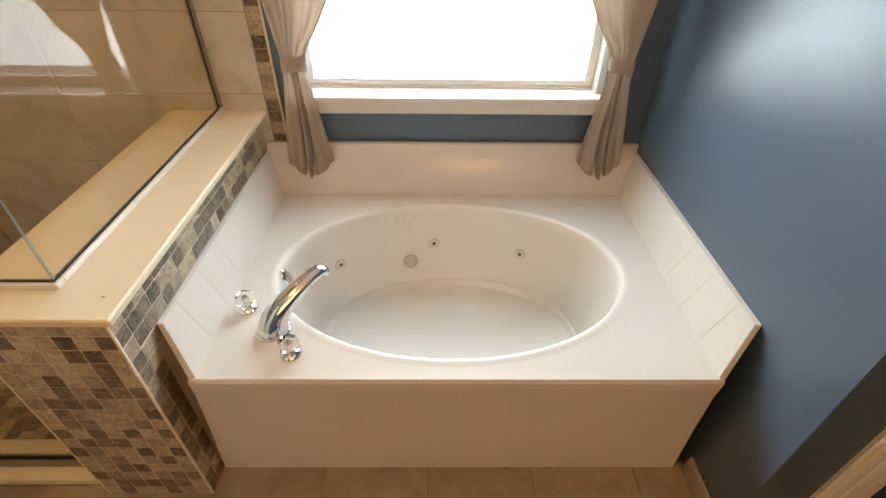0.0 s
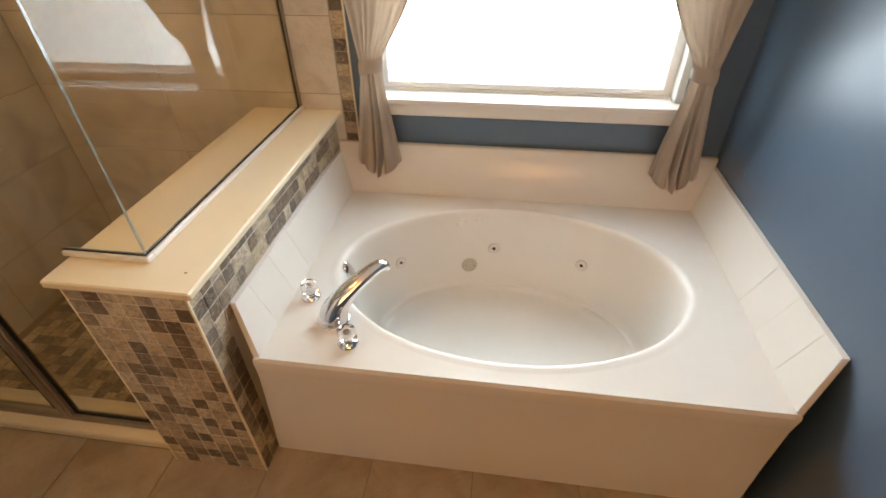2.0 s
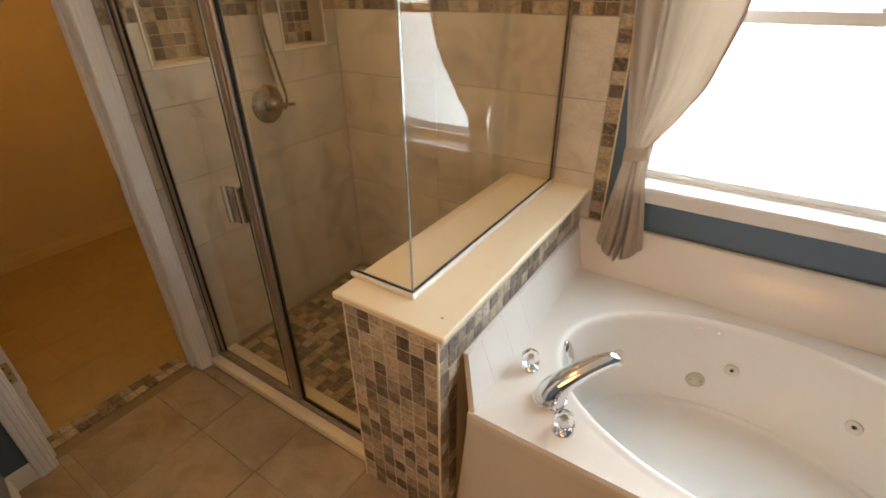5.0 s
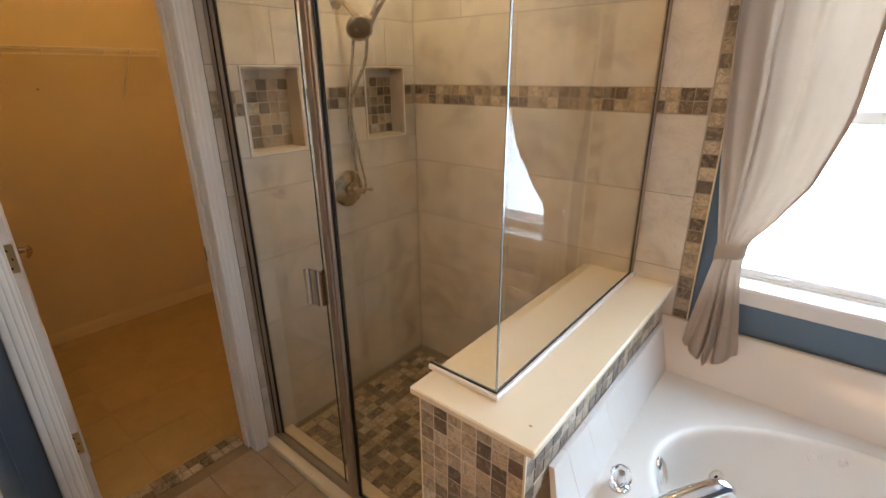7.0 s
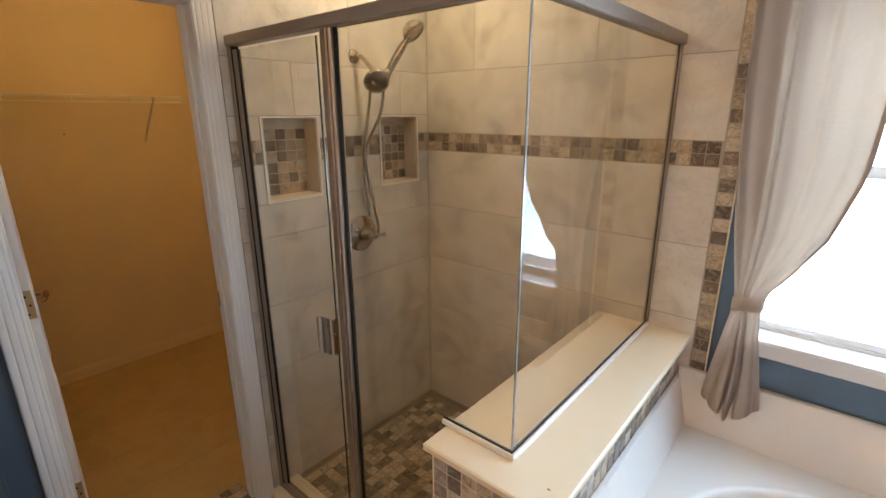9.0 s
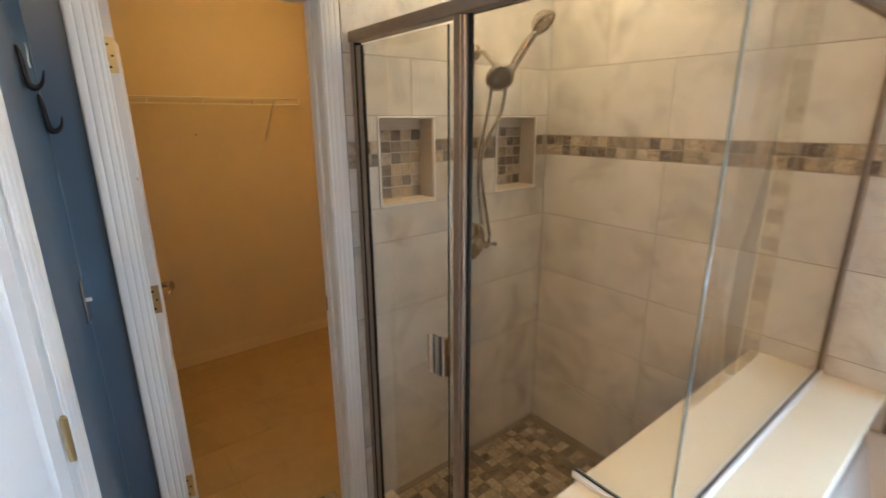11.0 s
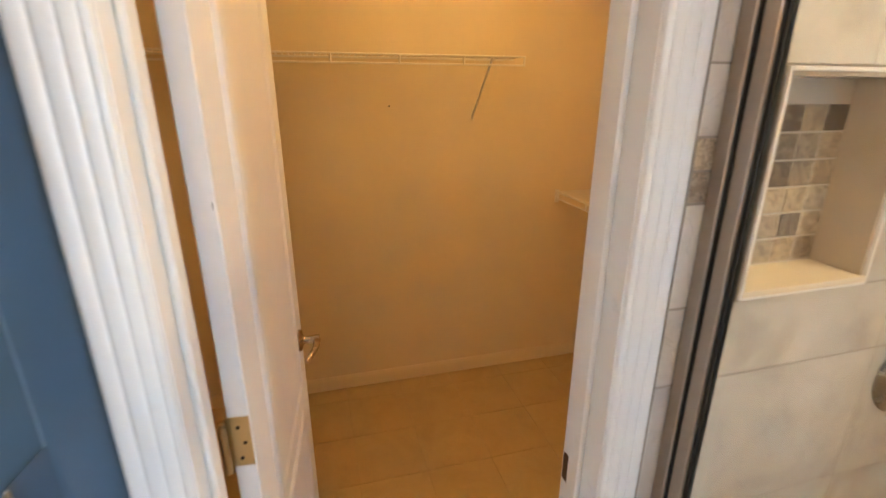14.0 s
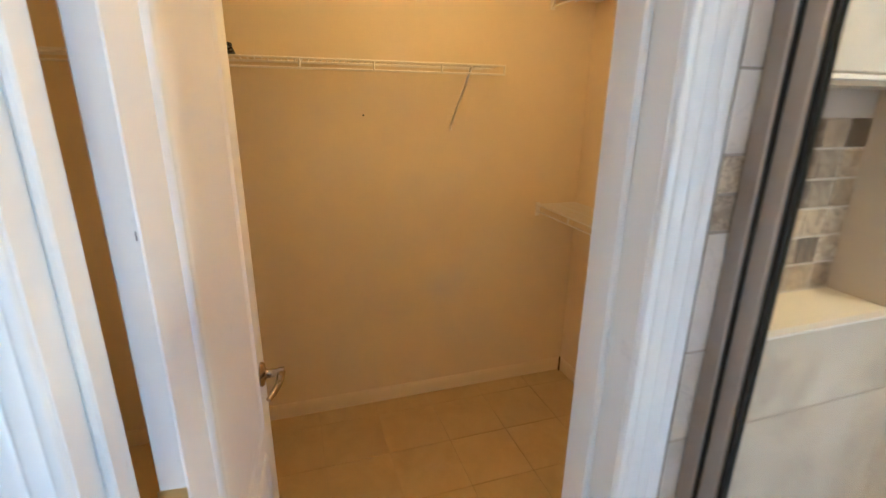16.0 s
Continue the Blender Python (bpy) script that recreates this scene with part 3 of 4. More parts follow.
def enclosure():
    root = thing("shower_enclosure", "framed clear glass shower enclosure in brushed nickel", "shower screen", (-1.2, 1.085, 0.035))
    y = 1.085
    part("header", boxes((-1.831, -0.6, 1.062, 1.108, 1.912, 1.948), bevel=0.004), FRAME, root)
    part("header", boxes((-0.645, -0.6, 1.1085, 2.1155, 1.912, 1.948), bevel=0.004), FRAME, root)
    part("wall_channel", boxes((-1.831, -1.807, 1.068, 1.102, 0.06, 1.9115), bevel=0.002), FRAME, root)
    part("door_stile", boxes((-1.803, -1.779, 1.074, 1.096, 0.07, 1.9), bevel=0.002), FRAME, root)
    part("post", boxes((-1.284, -1.238, 1.066, 1.104, 0.06, 1.9115), bevel=0.004), FRAME, root)
    part("post_lip", boxes((-1.276, -1.248, 1.061, 1.0658, 0.06, 1.9115), bevel=0.002), FRAME, root)
    part("sill_channel", boxes((-1.831, -0.835, 1.066, 1.104, 0.0352, 0.06), bevel=0.003), FRAME, root)
    part("cap_channel", boxes((-0.845, -0.606, 1.072, 1.098, 0.8385, 0.853), bevel=0.002), SILVER, root)
    part("cap_channel", boxes((-0.635, -0.606, 1.0985, 2.1155, 0.8385, 0.853), bevel=0.002), SILVER, root)
    part("wall_channel", boxes((-0.633, -0.61, 2.098, 2.1155, 0.8535, 1.9115), bevel=0.002), FRAME, root)
    for r in ((-1.8068, -1.8032, 1.071, 1.099, 0.06, 1.9115), (-1.7788, -1.772, 1.079, 1.091, 0.07, 1.9), (-1.3248, -1.3195, 1.0825, 1.0895, 0.07, 1.9), (-1.2378, -1.231, 1.079, 1.092, 0.06, 1.9115), (-1.23, -0.846, 1.079, 1.092, 0.0602, 0.067),
              (-0.845, -0.6155, 1.0805, 1.0905, 0.8532, 0.857), (-0.6265, -0.6155, 1.091, 2.0975, 0.8532, 0.857), (-0.6255, -0.6165, 2.091, 2.0979, 0.858, 1.9115)):
        part("gasket", boxes(r), BLACK, root, "black rubber gasket")
    for outline, axis, at in ((((-1.772, 0.07), (-1.325, 0.07), (-1.325, 1.9), (-1.772, 1.9)), "y", 1.083),
                              (((-1.231, 0.067), (-0.847, 0.067), (-0.847, 0.8576), (-0.618, 0.8576), (-0.618, 1.911), (-1.231, 1.911)), "y", 1.083),
                              (((1.0895, 0.8576), (2.0905, 0.8576), (2.0905, 1.911), (1.0895, 1.911)), "x", -0.624),
                              (((-1.319, 0.07), (-1.2845, 0.07), (-1.2845, 1.9), (-1.319, 1.9)), "y", 1.083)):
        glass_pane(root, outline, axis, at)
    # wing-shaped pull: a curved strip that stands off the glass
    line = spline([(-1.313, 1.0825, 0), (-1.3135, 1.066, 0), (-1.319, 1.0565, 0), (-1.334, 1.0525, 0), (-1.352, 1.0505, 0), (-1.364, 1.0445, 0), (-1.371, 1.036, 0)], 4)
    wing = []
    for i, p in enumerate(line):
        g = (line[min(i + 1, len(line) - 1)] - line[max(i - 1, 0)]).normalized()
        wing.append((p, Vector((-g.y, g.x, 0)) * 0.0016))
    plan = [p + o for p, o in wing] + [p - o for p, o in wing[::-1]]
    part("door_handle", moulding(bmesh.new(), [(p.x, p.y) for p in plan], (0, 0, 0.893), (0, 0, 1.026), (1, 0, 0), (0, 1, 0)), NICKEL, root, "brushed nickel wing-shaped pull", 40)
    return root


enclosure()


def shower_set():
    root = thing("shower_fixture", "brushed nickel shower head with hand shower and hose", "shower head", (-1.832, 1.64, 1.93))
    w = Vector((-1.832, 1.64, 1.925))
    bm = bmesh.new()
    turned(bm, [(0, 0), (0.03, 0), (0.028, 0.006), (0.015, 0.012), (0.011, 0.014), (0, 0.014)], Matrix.Translation(w) @ Matrix.Rotation(radians(90), 4, "Y"), 24)
    part("flange", bm, NICKEL, root, smooth=40)
    joint = w + Vector((0.13, 0.0, -0.075))
    part("arm", tube(bmesh.new(), spline([w, w + Vector((0.05, 0, -0.005)), w + Vector((0.1, 0, -0.045)), joint]), 0.0095, 12), NICKEL, root, smooth=60)
    d = Vector((0.68, -0.4, -0.62)).normalized()
    m = Matrix.Translation(joint) @ d.to_track_quat("Z", "Y").to_matrix().to_4x4()
    bm = bmesh.new()
    turned(bm, [(0, -0.02), (0.018, -0.018), (0.022, 0.0), (0.018, 0.018), (0.022, 0.026), (0.05, 0.043), (0.056, 0.058), (0.054, 0.066), (0.047, 0.069), (0.044, 0.066), (0.02, 0.067), (0, 0.069)], m, 32)
    part("fixed_head", bm, NICKEL, root, smooth=40)
    hold = joint + Vector((0.02, 0.035, 0.0))
    part("holder", tube(bmesh.new(), [joint + Vector((0, -0.012, 0.0)), hold, hold + Vector((0.005, 0.02, 0.004))], 0.017, 16), NICKEL, root, smooth=60)
    grip = [hold + Vector((-0.01, 0.012, -0.035)), hold + Vector((0.01, 0.03, 0.02)), hold + Vector((0.05, 0.062, 0.1)), hold + Vector((0.075, 0.082, 0.145))]
    hand = part("hand_shower", tube(bmesh.new(), spline(grip, 6), [0.0115 + 0.0055 * math.sin(3.1 * i / 18) for i in range(19)], 14), NICKEL, root, smooth=60)
    tip = grip[-1]
    m = Matrix.Translation(tip + Vector((0.012, 0.012, 0.025))) @ Vector((0.6, 0.16, -0.62)).normalized().to_track_quat("Z", "Y").to_matrix().to_4x4()
    bm = bmesh.new()
    turned(bm, [(0, -0.036), (0.018, -0.033), (0.036, -0.021), (0.05, 0.0), (0.053, 0.011), (0.05, 0.017), (0.043, 0.019), (0.04, 0.015), (0, 0.017)], m, 32)
    part("spray_face", bm, NICKEL, hand, smooth=40)
    a, b = hold + Vector((-0.012, 0.01, -0.04)), joint + Vector((-0.01, -0.01, -0.03))
    hose = spline([a, a + Vector((-0.02, -0.005, -0.12)), (-1.80, 1.655, 1.5), (-1.795, 1.69, 1.25), (-1.79, 1.705, 1.15), (-1.795, 1.69, 1.1), (-1.80, 1.665, 1.2), (-1.805, 1.645, 1.45), b + Vector((-0.02, 0, -0.1)), b], 8)
    part("hose", tube(bmesh.new(), hose, 0.0068, 10), NICKEL, root, "nickel shower hose", 60)


shower_set()


def shower_valve():
    c = Vector((-1.832, 1.628, 1.127))
    root = thing("shower_valve", "round brushed nickel shower valve with lever", "shower valve", c)
    m = Matrix.Translation(c) @ Matrix.Rotation(radians(90), 4, "Y")
    bm = bmesh.new()
    turned(bm, [(0, 0), (0.086, 0), (0.087, 0.003), (0.082, 0.008), (0.06, 0.012), (0.035, 0.014), (0.03, 0.018), (0, 0.018)], m, 48)
    part("plate", bm, NICKEL, root, smooth=35)
    bm = bmesh.new()
    turned(bm, [(0.03, 0.018), (0.028, 0.04), (0.022, 0.05), (0.02, 0.062), (0.014, 0.068), (0, 0.07)], m, 32)
    part("hub", bm, NICKEL, root, smooth=35)
    p = c + Vector((0.055, 0, 0))
    q = p + Vector((0.015, 0.085, -0.01))
    part("lever", tube(bmesh.new(), [p, p + (q - p) * 0.35, p + (q - p) * 0.7, p + (q - p) * 0.85, q, q + (q - p) * 0.1], [0.012, 0.011, 0.007, 0.0065, 0.009, 0.006], 14), NICKEL, root, smooth=60)


shower_valve()

# ---- bathtub ----
TUB_C, TUB_A, TUB_B, DECK = (0.294, 1.52), 0.588, 0.392, 0.52
BASIN = [(1.075, 0.52), (1.055, 0.5212), (1.035, 0.5232), (1.015, 0.5242), (0.998, 0.5215), (0.985, 0.5135), (0.975, 0.5), (0.962, 0.47), (0.943, 0.41), (0.918, 0.33), (0.888, 0.25), (0.872, 0.2), (0.864, 0.181), (0.853, 0.1715), (0.842, 0.17), (0.832, 0.1665), (0.822, 0.159), (0.79, 0.154), (0.66, 0.149), (0.45, 0.144), (0.2, 0.141)]


def basin_point(angle, z, inset=0.0):
    """A point of the basin's inner wall at that angle and height."""
    zs, ss = [h for _, h in BASIN[4:]][::-1], [s for s, _ in BASIN[4:]][::-1]
    s = float(np.interp(z, zs, ss)) - inset
    return Vector((TUB_C[0] + TUB_A * s * math.cos(angle), TUB_C[1] + TUB_B * s * math.sin(angle), z))


def basin_normal(angle, z):
    a, b = basin_point(angle + 0.01, z) - basin_point(angle - 0.01, z), basin_point(angle, z + 0.01) - basin_point(angle, z - 0.01)
    n = a.cross(b).normalized()
    return n if n.dot(Vector((*TUB_C, z)) - basin_point(angle, z)) > 0 else -n


def wedge(bm, low, high, bevel=0.004):
    """A block between a lower and an upper quadrilateral."""
    a, b = [bm.verts.new(p) for p in low], [bm.verts.new(p) for p in high]
    faces = [bm.faces.new(a[::-1]), bm.faces.new(b)] + [bm.faces.new((a[i], a[(i + 1) % 4], b[(i + 1) % 4], b[i])) for i in range(4)]
    if bevel:
        bmesh.ops.bevel(bm, geom=list({e for f in faces for e in f.edges}), offset=bevel, segments=2, affect="EDGES", profile=0.5)
    return bm


def bathtub():
    root = thing("bathtub", "glossy white oval whirlpool tub set in a deck", "bathtub", (0.3, 1.5, 0))
    x0, x1, y0, y1 = -0.402, 1.02, 1.062, 2.01
    n = 144
    corners = [math.atan2(cy - TUB_C[1], cx - TUB_C[0]) for cx in (x0, x1) for cy in (y0, y1)]
    angles = sorted([2 * math.pi * k / n - math.pi for k in range(n)] + corners)
    bm = bmesh.new()
    rings = []

    def rim(a):
        c, s = math.cos(a), math.sin(a)
        t = min(abs(((x1 if c > 0 else x0) - TUB_C[0]) / c) if abs(c) > 1e-9 else 9, abs(((y1 if s > 0 else y0) - TUB_C[1]) / s) if abs(s) > 1e-9 else 9)
        return TUB_C[0] + c * t, TUB_C[1] + s * t

    def oval(a, k):
        x, y = rim(a)
        e = math.atan2((y - TUB_C[1]) / TUB_B, (x - TUB_C[0]) / TUB_A)
        return TUB_C[0] + TUB_A * k * math.cos(e), TUB_C[1] + TUB_B * k * math.sin(e)
    drop, lip = [], []
    for a in angles:
        x, y = rim(a)
        front = abs(y - y0) < 1e-6
        drop.append(bm.verts.new((x, y - (0.006 if front else 0), DECK - (0.012 if front else 0))))
        lip.append(bm.verts.new((x, y, DECK)))
    rings += [drop, lip]
    for k, z in BASIN:
        rings.append([bm.verts.new((*oval(a, k), z)) for a in angles])
    m = len(angles)
    for p, q in zip(rings, rings[1:]):
        for i in range(m):
            bm.faces.new((p[i], p[(i + 1) % m], q[(i + 1) % m], q[i]))
    bm.faces.new(rings[-1])
    part("basin", bm, TUB, root, smooth=45)
    # front apron, a little wider at the floor
    bm = bmesh.new()
    prof = [(0.0, 1.082), (0.2, 1.077), (0.215, 1.0775), (0.44, 1.068), (0.45, 1.066), (0.505, 1.0575), (0.513, 1.06), (0.516, 1.066), (0.516, 1.1), (0.0, 1.1)]
    ends = [[bm.verts.new((lo + (hi - lo) * h / 0.516, yy, h)) for h, yy in prof] for lo, hi in ((-0.468, -0.418), (1.06, 1.033))]
    for i in range(len(prof)):
        j = (i + 1) % len(prof)
        bm.faces.new((ends[0][i], ends[0][j], ends[1][j], ends[1][i]))
    bm.faces.new(ends[0]), bm.faces.new(ends[1])
    part("apron", bm, TUB, root, smooth=35)
    # thin leaning splash on three sides, with hairline joints
    top = 0.672
    marks = [1.066, 1.2, 1.335, 1.47, 2.1]
    for side in (-1, 1):
        wall, foot, head = ((-0.4725, x0 + 0.006, -0.456), (1.0985, x1 - 0.006, 1.08))[side > 0]
        out = foot + side * 0.02
        for i, (a, b) in enumerate(zip(marks, marks[1:])):
            a0, a1 = (1.064, 1.122) if i == 0 else (a + 0.0009, a + 0.0009)
            low = [(out, a0, DECK - 0.01), (foot, a0, DECK - 0.01), (foot, b, DECK - 0.01), (out, b, DECK - 0.01)]
            high = [(wall, a1, top), (head, a1, top), (head, b, top), (wall, b, top)]
            part("splash_tile", wedge(bmesh.new(), low, high, 0.0007), TUB, root)
    lo = [(-0.42, 1.995, DECK - 0.01), (1.04, 1.995, DECK - 0.01), (1.04, 2.1285, DECK - 0.01), (-0.42, 2.1285, DECK - 0.01)]
    hi = [(-0.472, 2.1, top + 0.034), (1.0985, 2.1, top + 0.034), (1.0985, 2.1285, top + 0.034), (-0.472, 2.1285, top + 0.034)]
    part("back_splash", wedge(bmesh.new(), lo, hi, 0.006), TUB, root, smooth=40)
    grey = Mat("aged_plastic", (0.46, 0.43, 0.34), 0.4).m
    # jets, suction cover, overflow, drain
    for angle, z, r in ((2.5, 0.35, 0.021), (1.68, 0.35, 0.021), (0.98, 0.34, 0.021)):
        m = Matrix.Translation(basin_point(angle, z)) @ basin_normal(angle, z).to_track_quat("Z", "Y").to_matrix().to_4x4()
        bm = bmesh.new()
        turned(bm, [(0.006, 0.001), (0.008, 0.005), (0.011, 0.0055), (0.012, 0.002), (r - 0.006, 0.0015), (r - 0.004, 0.005), (r, 0.005), (r + 0.002, -0.002)], m, 28)
        jet = part("jet", bm, TUB, root, "white whirlpool jet", 40)
        bm = bmesh.new()
        turned(bm, [(0, 0.0045), (0.0055, 0.0045), (0.0075, 0.0025), (0.0075, -0.002)], m, 16)
        part("nozzle", bm, BLACK, jet, "dark jet opening")
        bm = bmesh.new()
        turned(bm, [(r + 0.0005, -0.003), (r + 0.001, 0.003), (r + 0.003, 0.0028), (r + 0.0035, -0.003)], m, 32)
        part("ring", bm, grey, jet, "aged plastic ring")
    for name, angle, z, r, mat in (("suction_cover", 1.88, 0.27, 0.034, grey), ("air_control", 1.93, 0.475, 0.019, TUB), ("air_control", 1.8, 0.482, 0.012, TUB)):
        m = Matrix.Translation(basin_point(angle, z)) @ basin_normal(angle, z).to_track_quat("Z", "Y").to_matrix().to_4x4()
        bm = bmesh.new()
        turned(bm, [(0, 0.007), (r * 0.5, 0.0065), (r * 0.55, 0.0045), (r * 0.7, 0.0045), (r * 0.75, 0.006), (r * 0.92, 0.005), (r, 0.001), (r, -0.003)], m, 36)
        ob = part(name, bm, mat, root, "", 30)
        if name == "suction_cover":
            for s in (-1, 1):
                bm = bmesh.new()
                turned(bm, [(0, 0.009), (0.003, 0.008), (0.003, 0.006)], m @ Matrix.Translation((s * 0.018, 0, 0)), 10)
                part("screw", bm, NICKEL, ob)
    place = basin_point(3.2, 0.487) + Vector((0.008, -0.004, 0.0))
    m = Matrix.Translation(place) @ Vector((1, -0.12, 0.35)).to_track_quat("Z", "Y").to_matrix().to_4x4() @ Matrix.Diagonal((0.95, 1.75, 0.7, 1))
    bm = bmesh.new()
    turned(bm, [(0, 0.018), (0.012, 0.017), (0.022, 0.012), (0.0265, 0.004), (0.0265, -0.004)], m, 32)
    part("overflow", bm, CHROME, root, "chrome overflow plate", 50)
    bm = bmesh.new()
    turned(bm, [(0, 0.16), (0.02, 0.158), (0.03, 0.15), (0.032, 0.144)], Matrix.Translation((-0.1, 1.47, 0)), 28)
    part("drain", bm, CHROME, root, "chrome drain", 50)


bathtub()


def faucet():
    base = Vector((-0.236, 1.238, DECK))
    d, n = Vector((0.75, 0.66, 0)).normalized(), Vector((-0.66, 0.75, 0)).normalized()
    up = Vector((0, 0, 1))
    root = thing("tub_faucet", "chrome roman tub faucet on the deck", "faucet", base)
    bm = bmesh.new()
    # an arched spout with an oval section that thins to the tip
    path = spline([base, base + up * 0.03 + d * 0.008, base + up * 0.066 + d * 0.038, base + up * 0.1 + d * 0.09, base + up * 0.127 + d * 0.148, base + up * 0.132 + d * 0.178, base + up * 0.122 + d * 0.194], 7)
    rings, total = [], len(path) - 1
    for i, p in enumerate(path):
        t = i / total
        w = 0.028 * (1 - t) ** 1.7 + 0.0215
        h = 0.036 * (1 - t) ** 1.6 + 0.0145
        g = (path[min(i + 1, total)] - path[max(i - 1, 0)]).normalized()
        if i == 0:
            g = up
        s = n
        v = s.cross(g).normalized()
        rings.append([bm.verts.new(p + s * w * math.cos(a) + v * h * math.sin(a)) for a in [2 * math.pi * k / 24 for k in range(24)]])
    for a, b in zip(rings, rings[1:]):
        for k in range(24):
            bm.faces.new((a[k], a[(k + 1) % 24], b[(k + 1) % 24], b[k]))
    bm.faces.new(rings[0]), bm.faces.new(rings[-1])
    part("spout", bm, CHROME, root, "chrome arched spout", 60)
    bm = bmesh.new()
    turned(bm, [(0, 0), (0.051, 0), (0.051, 0.003), (0.049, 0.005), (0, 0.005)], Matrix.Translation(base), 32)
    part("base_plate", bm, CHROME, root, "", 40)
    for place in (Vector((-0.34, 1.325, DECK)), Vector((-0.162, 1.148, DECK))):
        m = Matrix.Translation(place)
        bm = bmesh.new()
        turned(bm, [(0, 0), (0.031, 0), (0.031, 0.004), (0.026, 0.011), (0.014, 0.016), (0.012, 0.02), (0, 0.02)], m, 32)
        handle = part("handle_base", bm, CHROME, root, "round chrome handle base", 40)
        bm = bmesh.new()
        # faceted clear knob
        rows = [(0.014, 0.02), (0.0285, 0.026), (0.031, 0.036), (0.0285, 0.052), (0.02, 0.062), (0.0, 0.064)]
        turned(bm, rows, m, 12)
        for v in bm.verts:
            k = round(math.atan2(v.co.y - place.y, v.co.x - place.x) / (math.pi / 6))
            if k % 2 and (v.co - place).xy.length > 0.02:
                v.co.xy = place.xy + (v.co.xy - place.xy) * 0.88
        knob = part("knob", bm, ACRYLIC, handle, "clear faceted acrylic knob")
        bm = bmesh.new()
        turned(bm, [(0.0, 0.02), (0.009, 0.021), (0.009, 0.048), (0.0, 0.049)], m, 14)
        part("stem", bm, CHROME, handle, "chrome stem")


faucet()

# ---- curtains ----


def curtain(label, mirror=False):
    """A gathered curtain drawn aside by a tieback: heights with the left and right edge."""
    rows = [(2.3, -0.43, -0.03), (1.98, -0.415, -0.03), (1.7, -0.4, -0.036), (1.55, -0.388, -0.042), (1.48, -0.382, -0.052), (1.3, -0.358, -0.1), (1.18, -0.338, -0.165), (1.1, -0.325, -0.218), (1.06, -0.319, -0.232),
            (1.0, -0.322, -0.234), (0.92, -0.334, -0.226), (0.8, -0.352, -0.205), (0.68, -0.37, -0.185), (0.62, -0.376, -0.178)]
    root = thing("curtain", label, "curtain", (-0.3, 2.06, 0.6), "window curtains")
    zs = [r[0] for r in rows][::-1]
    nu, nv = 110, 90

    def point(u, v):
        z = 2.3 - (2.3 - 0.64) * v
        a, b = float(np.interp(z, zs, [r[1] for r in rows][::-1])), float(np.interp(z, zs, [r[2] for r in rows][::-1]))
        x = a + (b - a) * u
        near = math.exp(-((z - 1.04) / 0.1) ** 2)
        if z > 1.04:
            up = min(1.0, (z - 1.04) / 0.45)
            gather = 1 / (1 + math.exp((u - 0.52) * 14))
            amp = (0.004 + 0.024 * up) * gather + (0.002 + 0.003 * up) * (1 - gather)
            turn = u * 22 + 0.4 * math.sin(z * 2.1)
            fold = math.sin(turn + 0.7 * math.sin(turn)) + 0.16 * math.sin(u * 57 + 1.7 + z)
            x += 0.7 * (b - a) / 22 * up * gather * math.cos(turn + 0.5)
            y = 2.056 - amp * fold - 0.03 * up * (1 - gather) * math.sin((u - 0.5) * 3.4)
            ray = (u - 0.25) / (0.35 + up)
            y -= 0.009 * (1 - gather) * math.sin(ray * 11 + 0.6) * (0.4 + 0.6 * up)
        else:
            down = min(1.0, (1.04 - z) / 0.38)
            fold = sum(k * math.exp(-((u - c - 0.03 * math.sin(9 * z)) / w) ** 2) for c, w, k in ((0.16, 0.06, -0.5), (0.4, 0.035, -1.5), (0.5, 0.03, 0.7), (0.585, 0.035, -1.6), (0.88, 0.07, -0.5)))
            y = 2.056 - (0.003 + 0.026 * down) * fold - 0.03 * down * math.sin(math.pi * u)
            x += 0.004 * down * math.sin(u * 15 + 4 * z)
            z += down * (0.022 - 0.075 * math.sin(math.pi * (0.12 + 0.8 * u)) ** 1.3)
        y -= 0.006 * near
        x = x if not mirror else 0.645 - x
        return (x, y, z)
    bm = bmesh.new()
    grid = [[bm.verts.new(point(i / nu, j / nv)) for i in range(nu + 1)] for j in range(nv + 1)]
    for r, s in zip(grid, grid[1:]):
        for i in range(nu):
            bm.faces.new((r[i], r[i + 1], s[i + 1], s[i]))
    bmesh.ops.recalc_face_normals(bm, faces=bm.faces[:])
    bmesh.ops.solidify(bm, geom=bm.faces[:], thickness=0.0012)
    part("panel", bm, CLOTH, root, "", 70)
    # turned hem along the free edge
    bm = bmesh.new()
    lift = Vector((0, -0.0022, 0))
    grid = [[bm.verts.new(Vector(point(0.962 + 0.038 * i / 4, j / nv)) + lift) for i in range(5)] for j in range(nv + 1)]
    for r, q in zip(grid, grid[1:]):
        for i in range(4):
            bm.faces.new((r[i], r[i + 1], q[i + 1], q[i]))
    bmesh.ops.recalc_face_normals(bm, faces=bm.faces[:])
    bmesh.ops.solidify(bm, geom=bm.faces[:], thickness=0.001)
    part("hem", bm, CLOTH, root, "doubled fabric hem", 70)
    # tieback band
    bm = bmesh.new()
    loops = []
    for k, (z, grow) in enumerate(((1.07, -0.004), (1.071, -0.001), (1.058, 0.0008), (1.038, 0.001), (1.022, 0.0), (1.019, -0.004))):
        ring = []
        for i in range(28):
            t = 2 * math.pi * i / 28
            x = -0.2765 + (0.0475 + grow) * math.cos(t)
            ring.append(bm.verts.new((x if not mirror else 0.645 - x, 2.05 + (0.026 + grow + 0.0015 * math.sin(7 * t + k)) * math.sin(t), z + 0.01 * math.cos(t) + 0.003 * math.sin(3 * t + 1))))
        loops.append(ring)
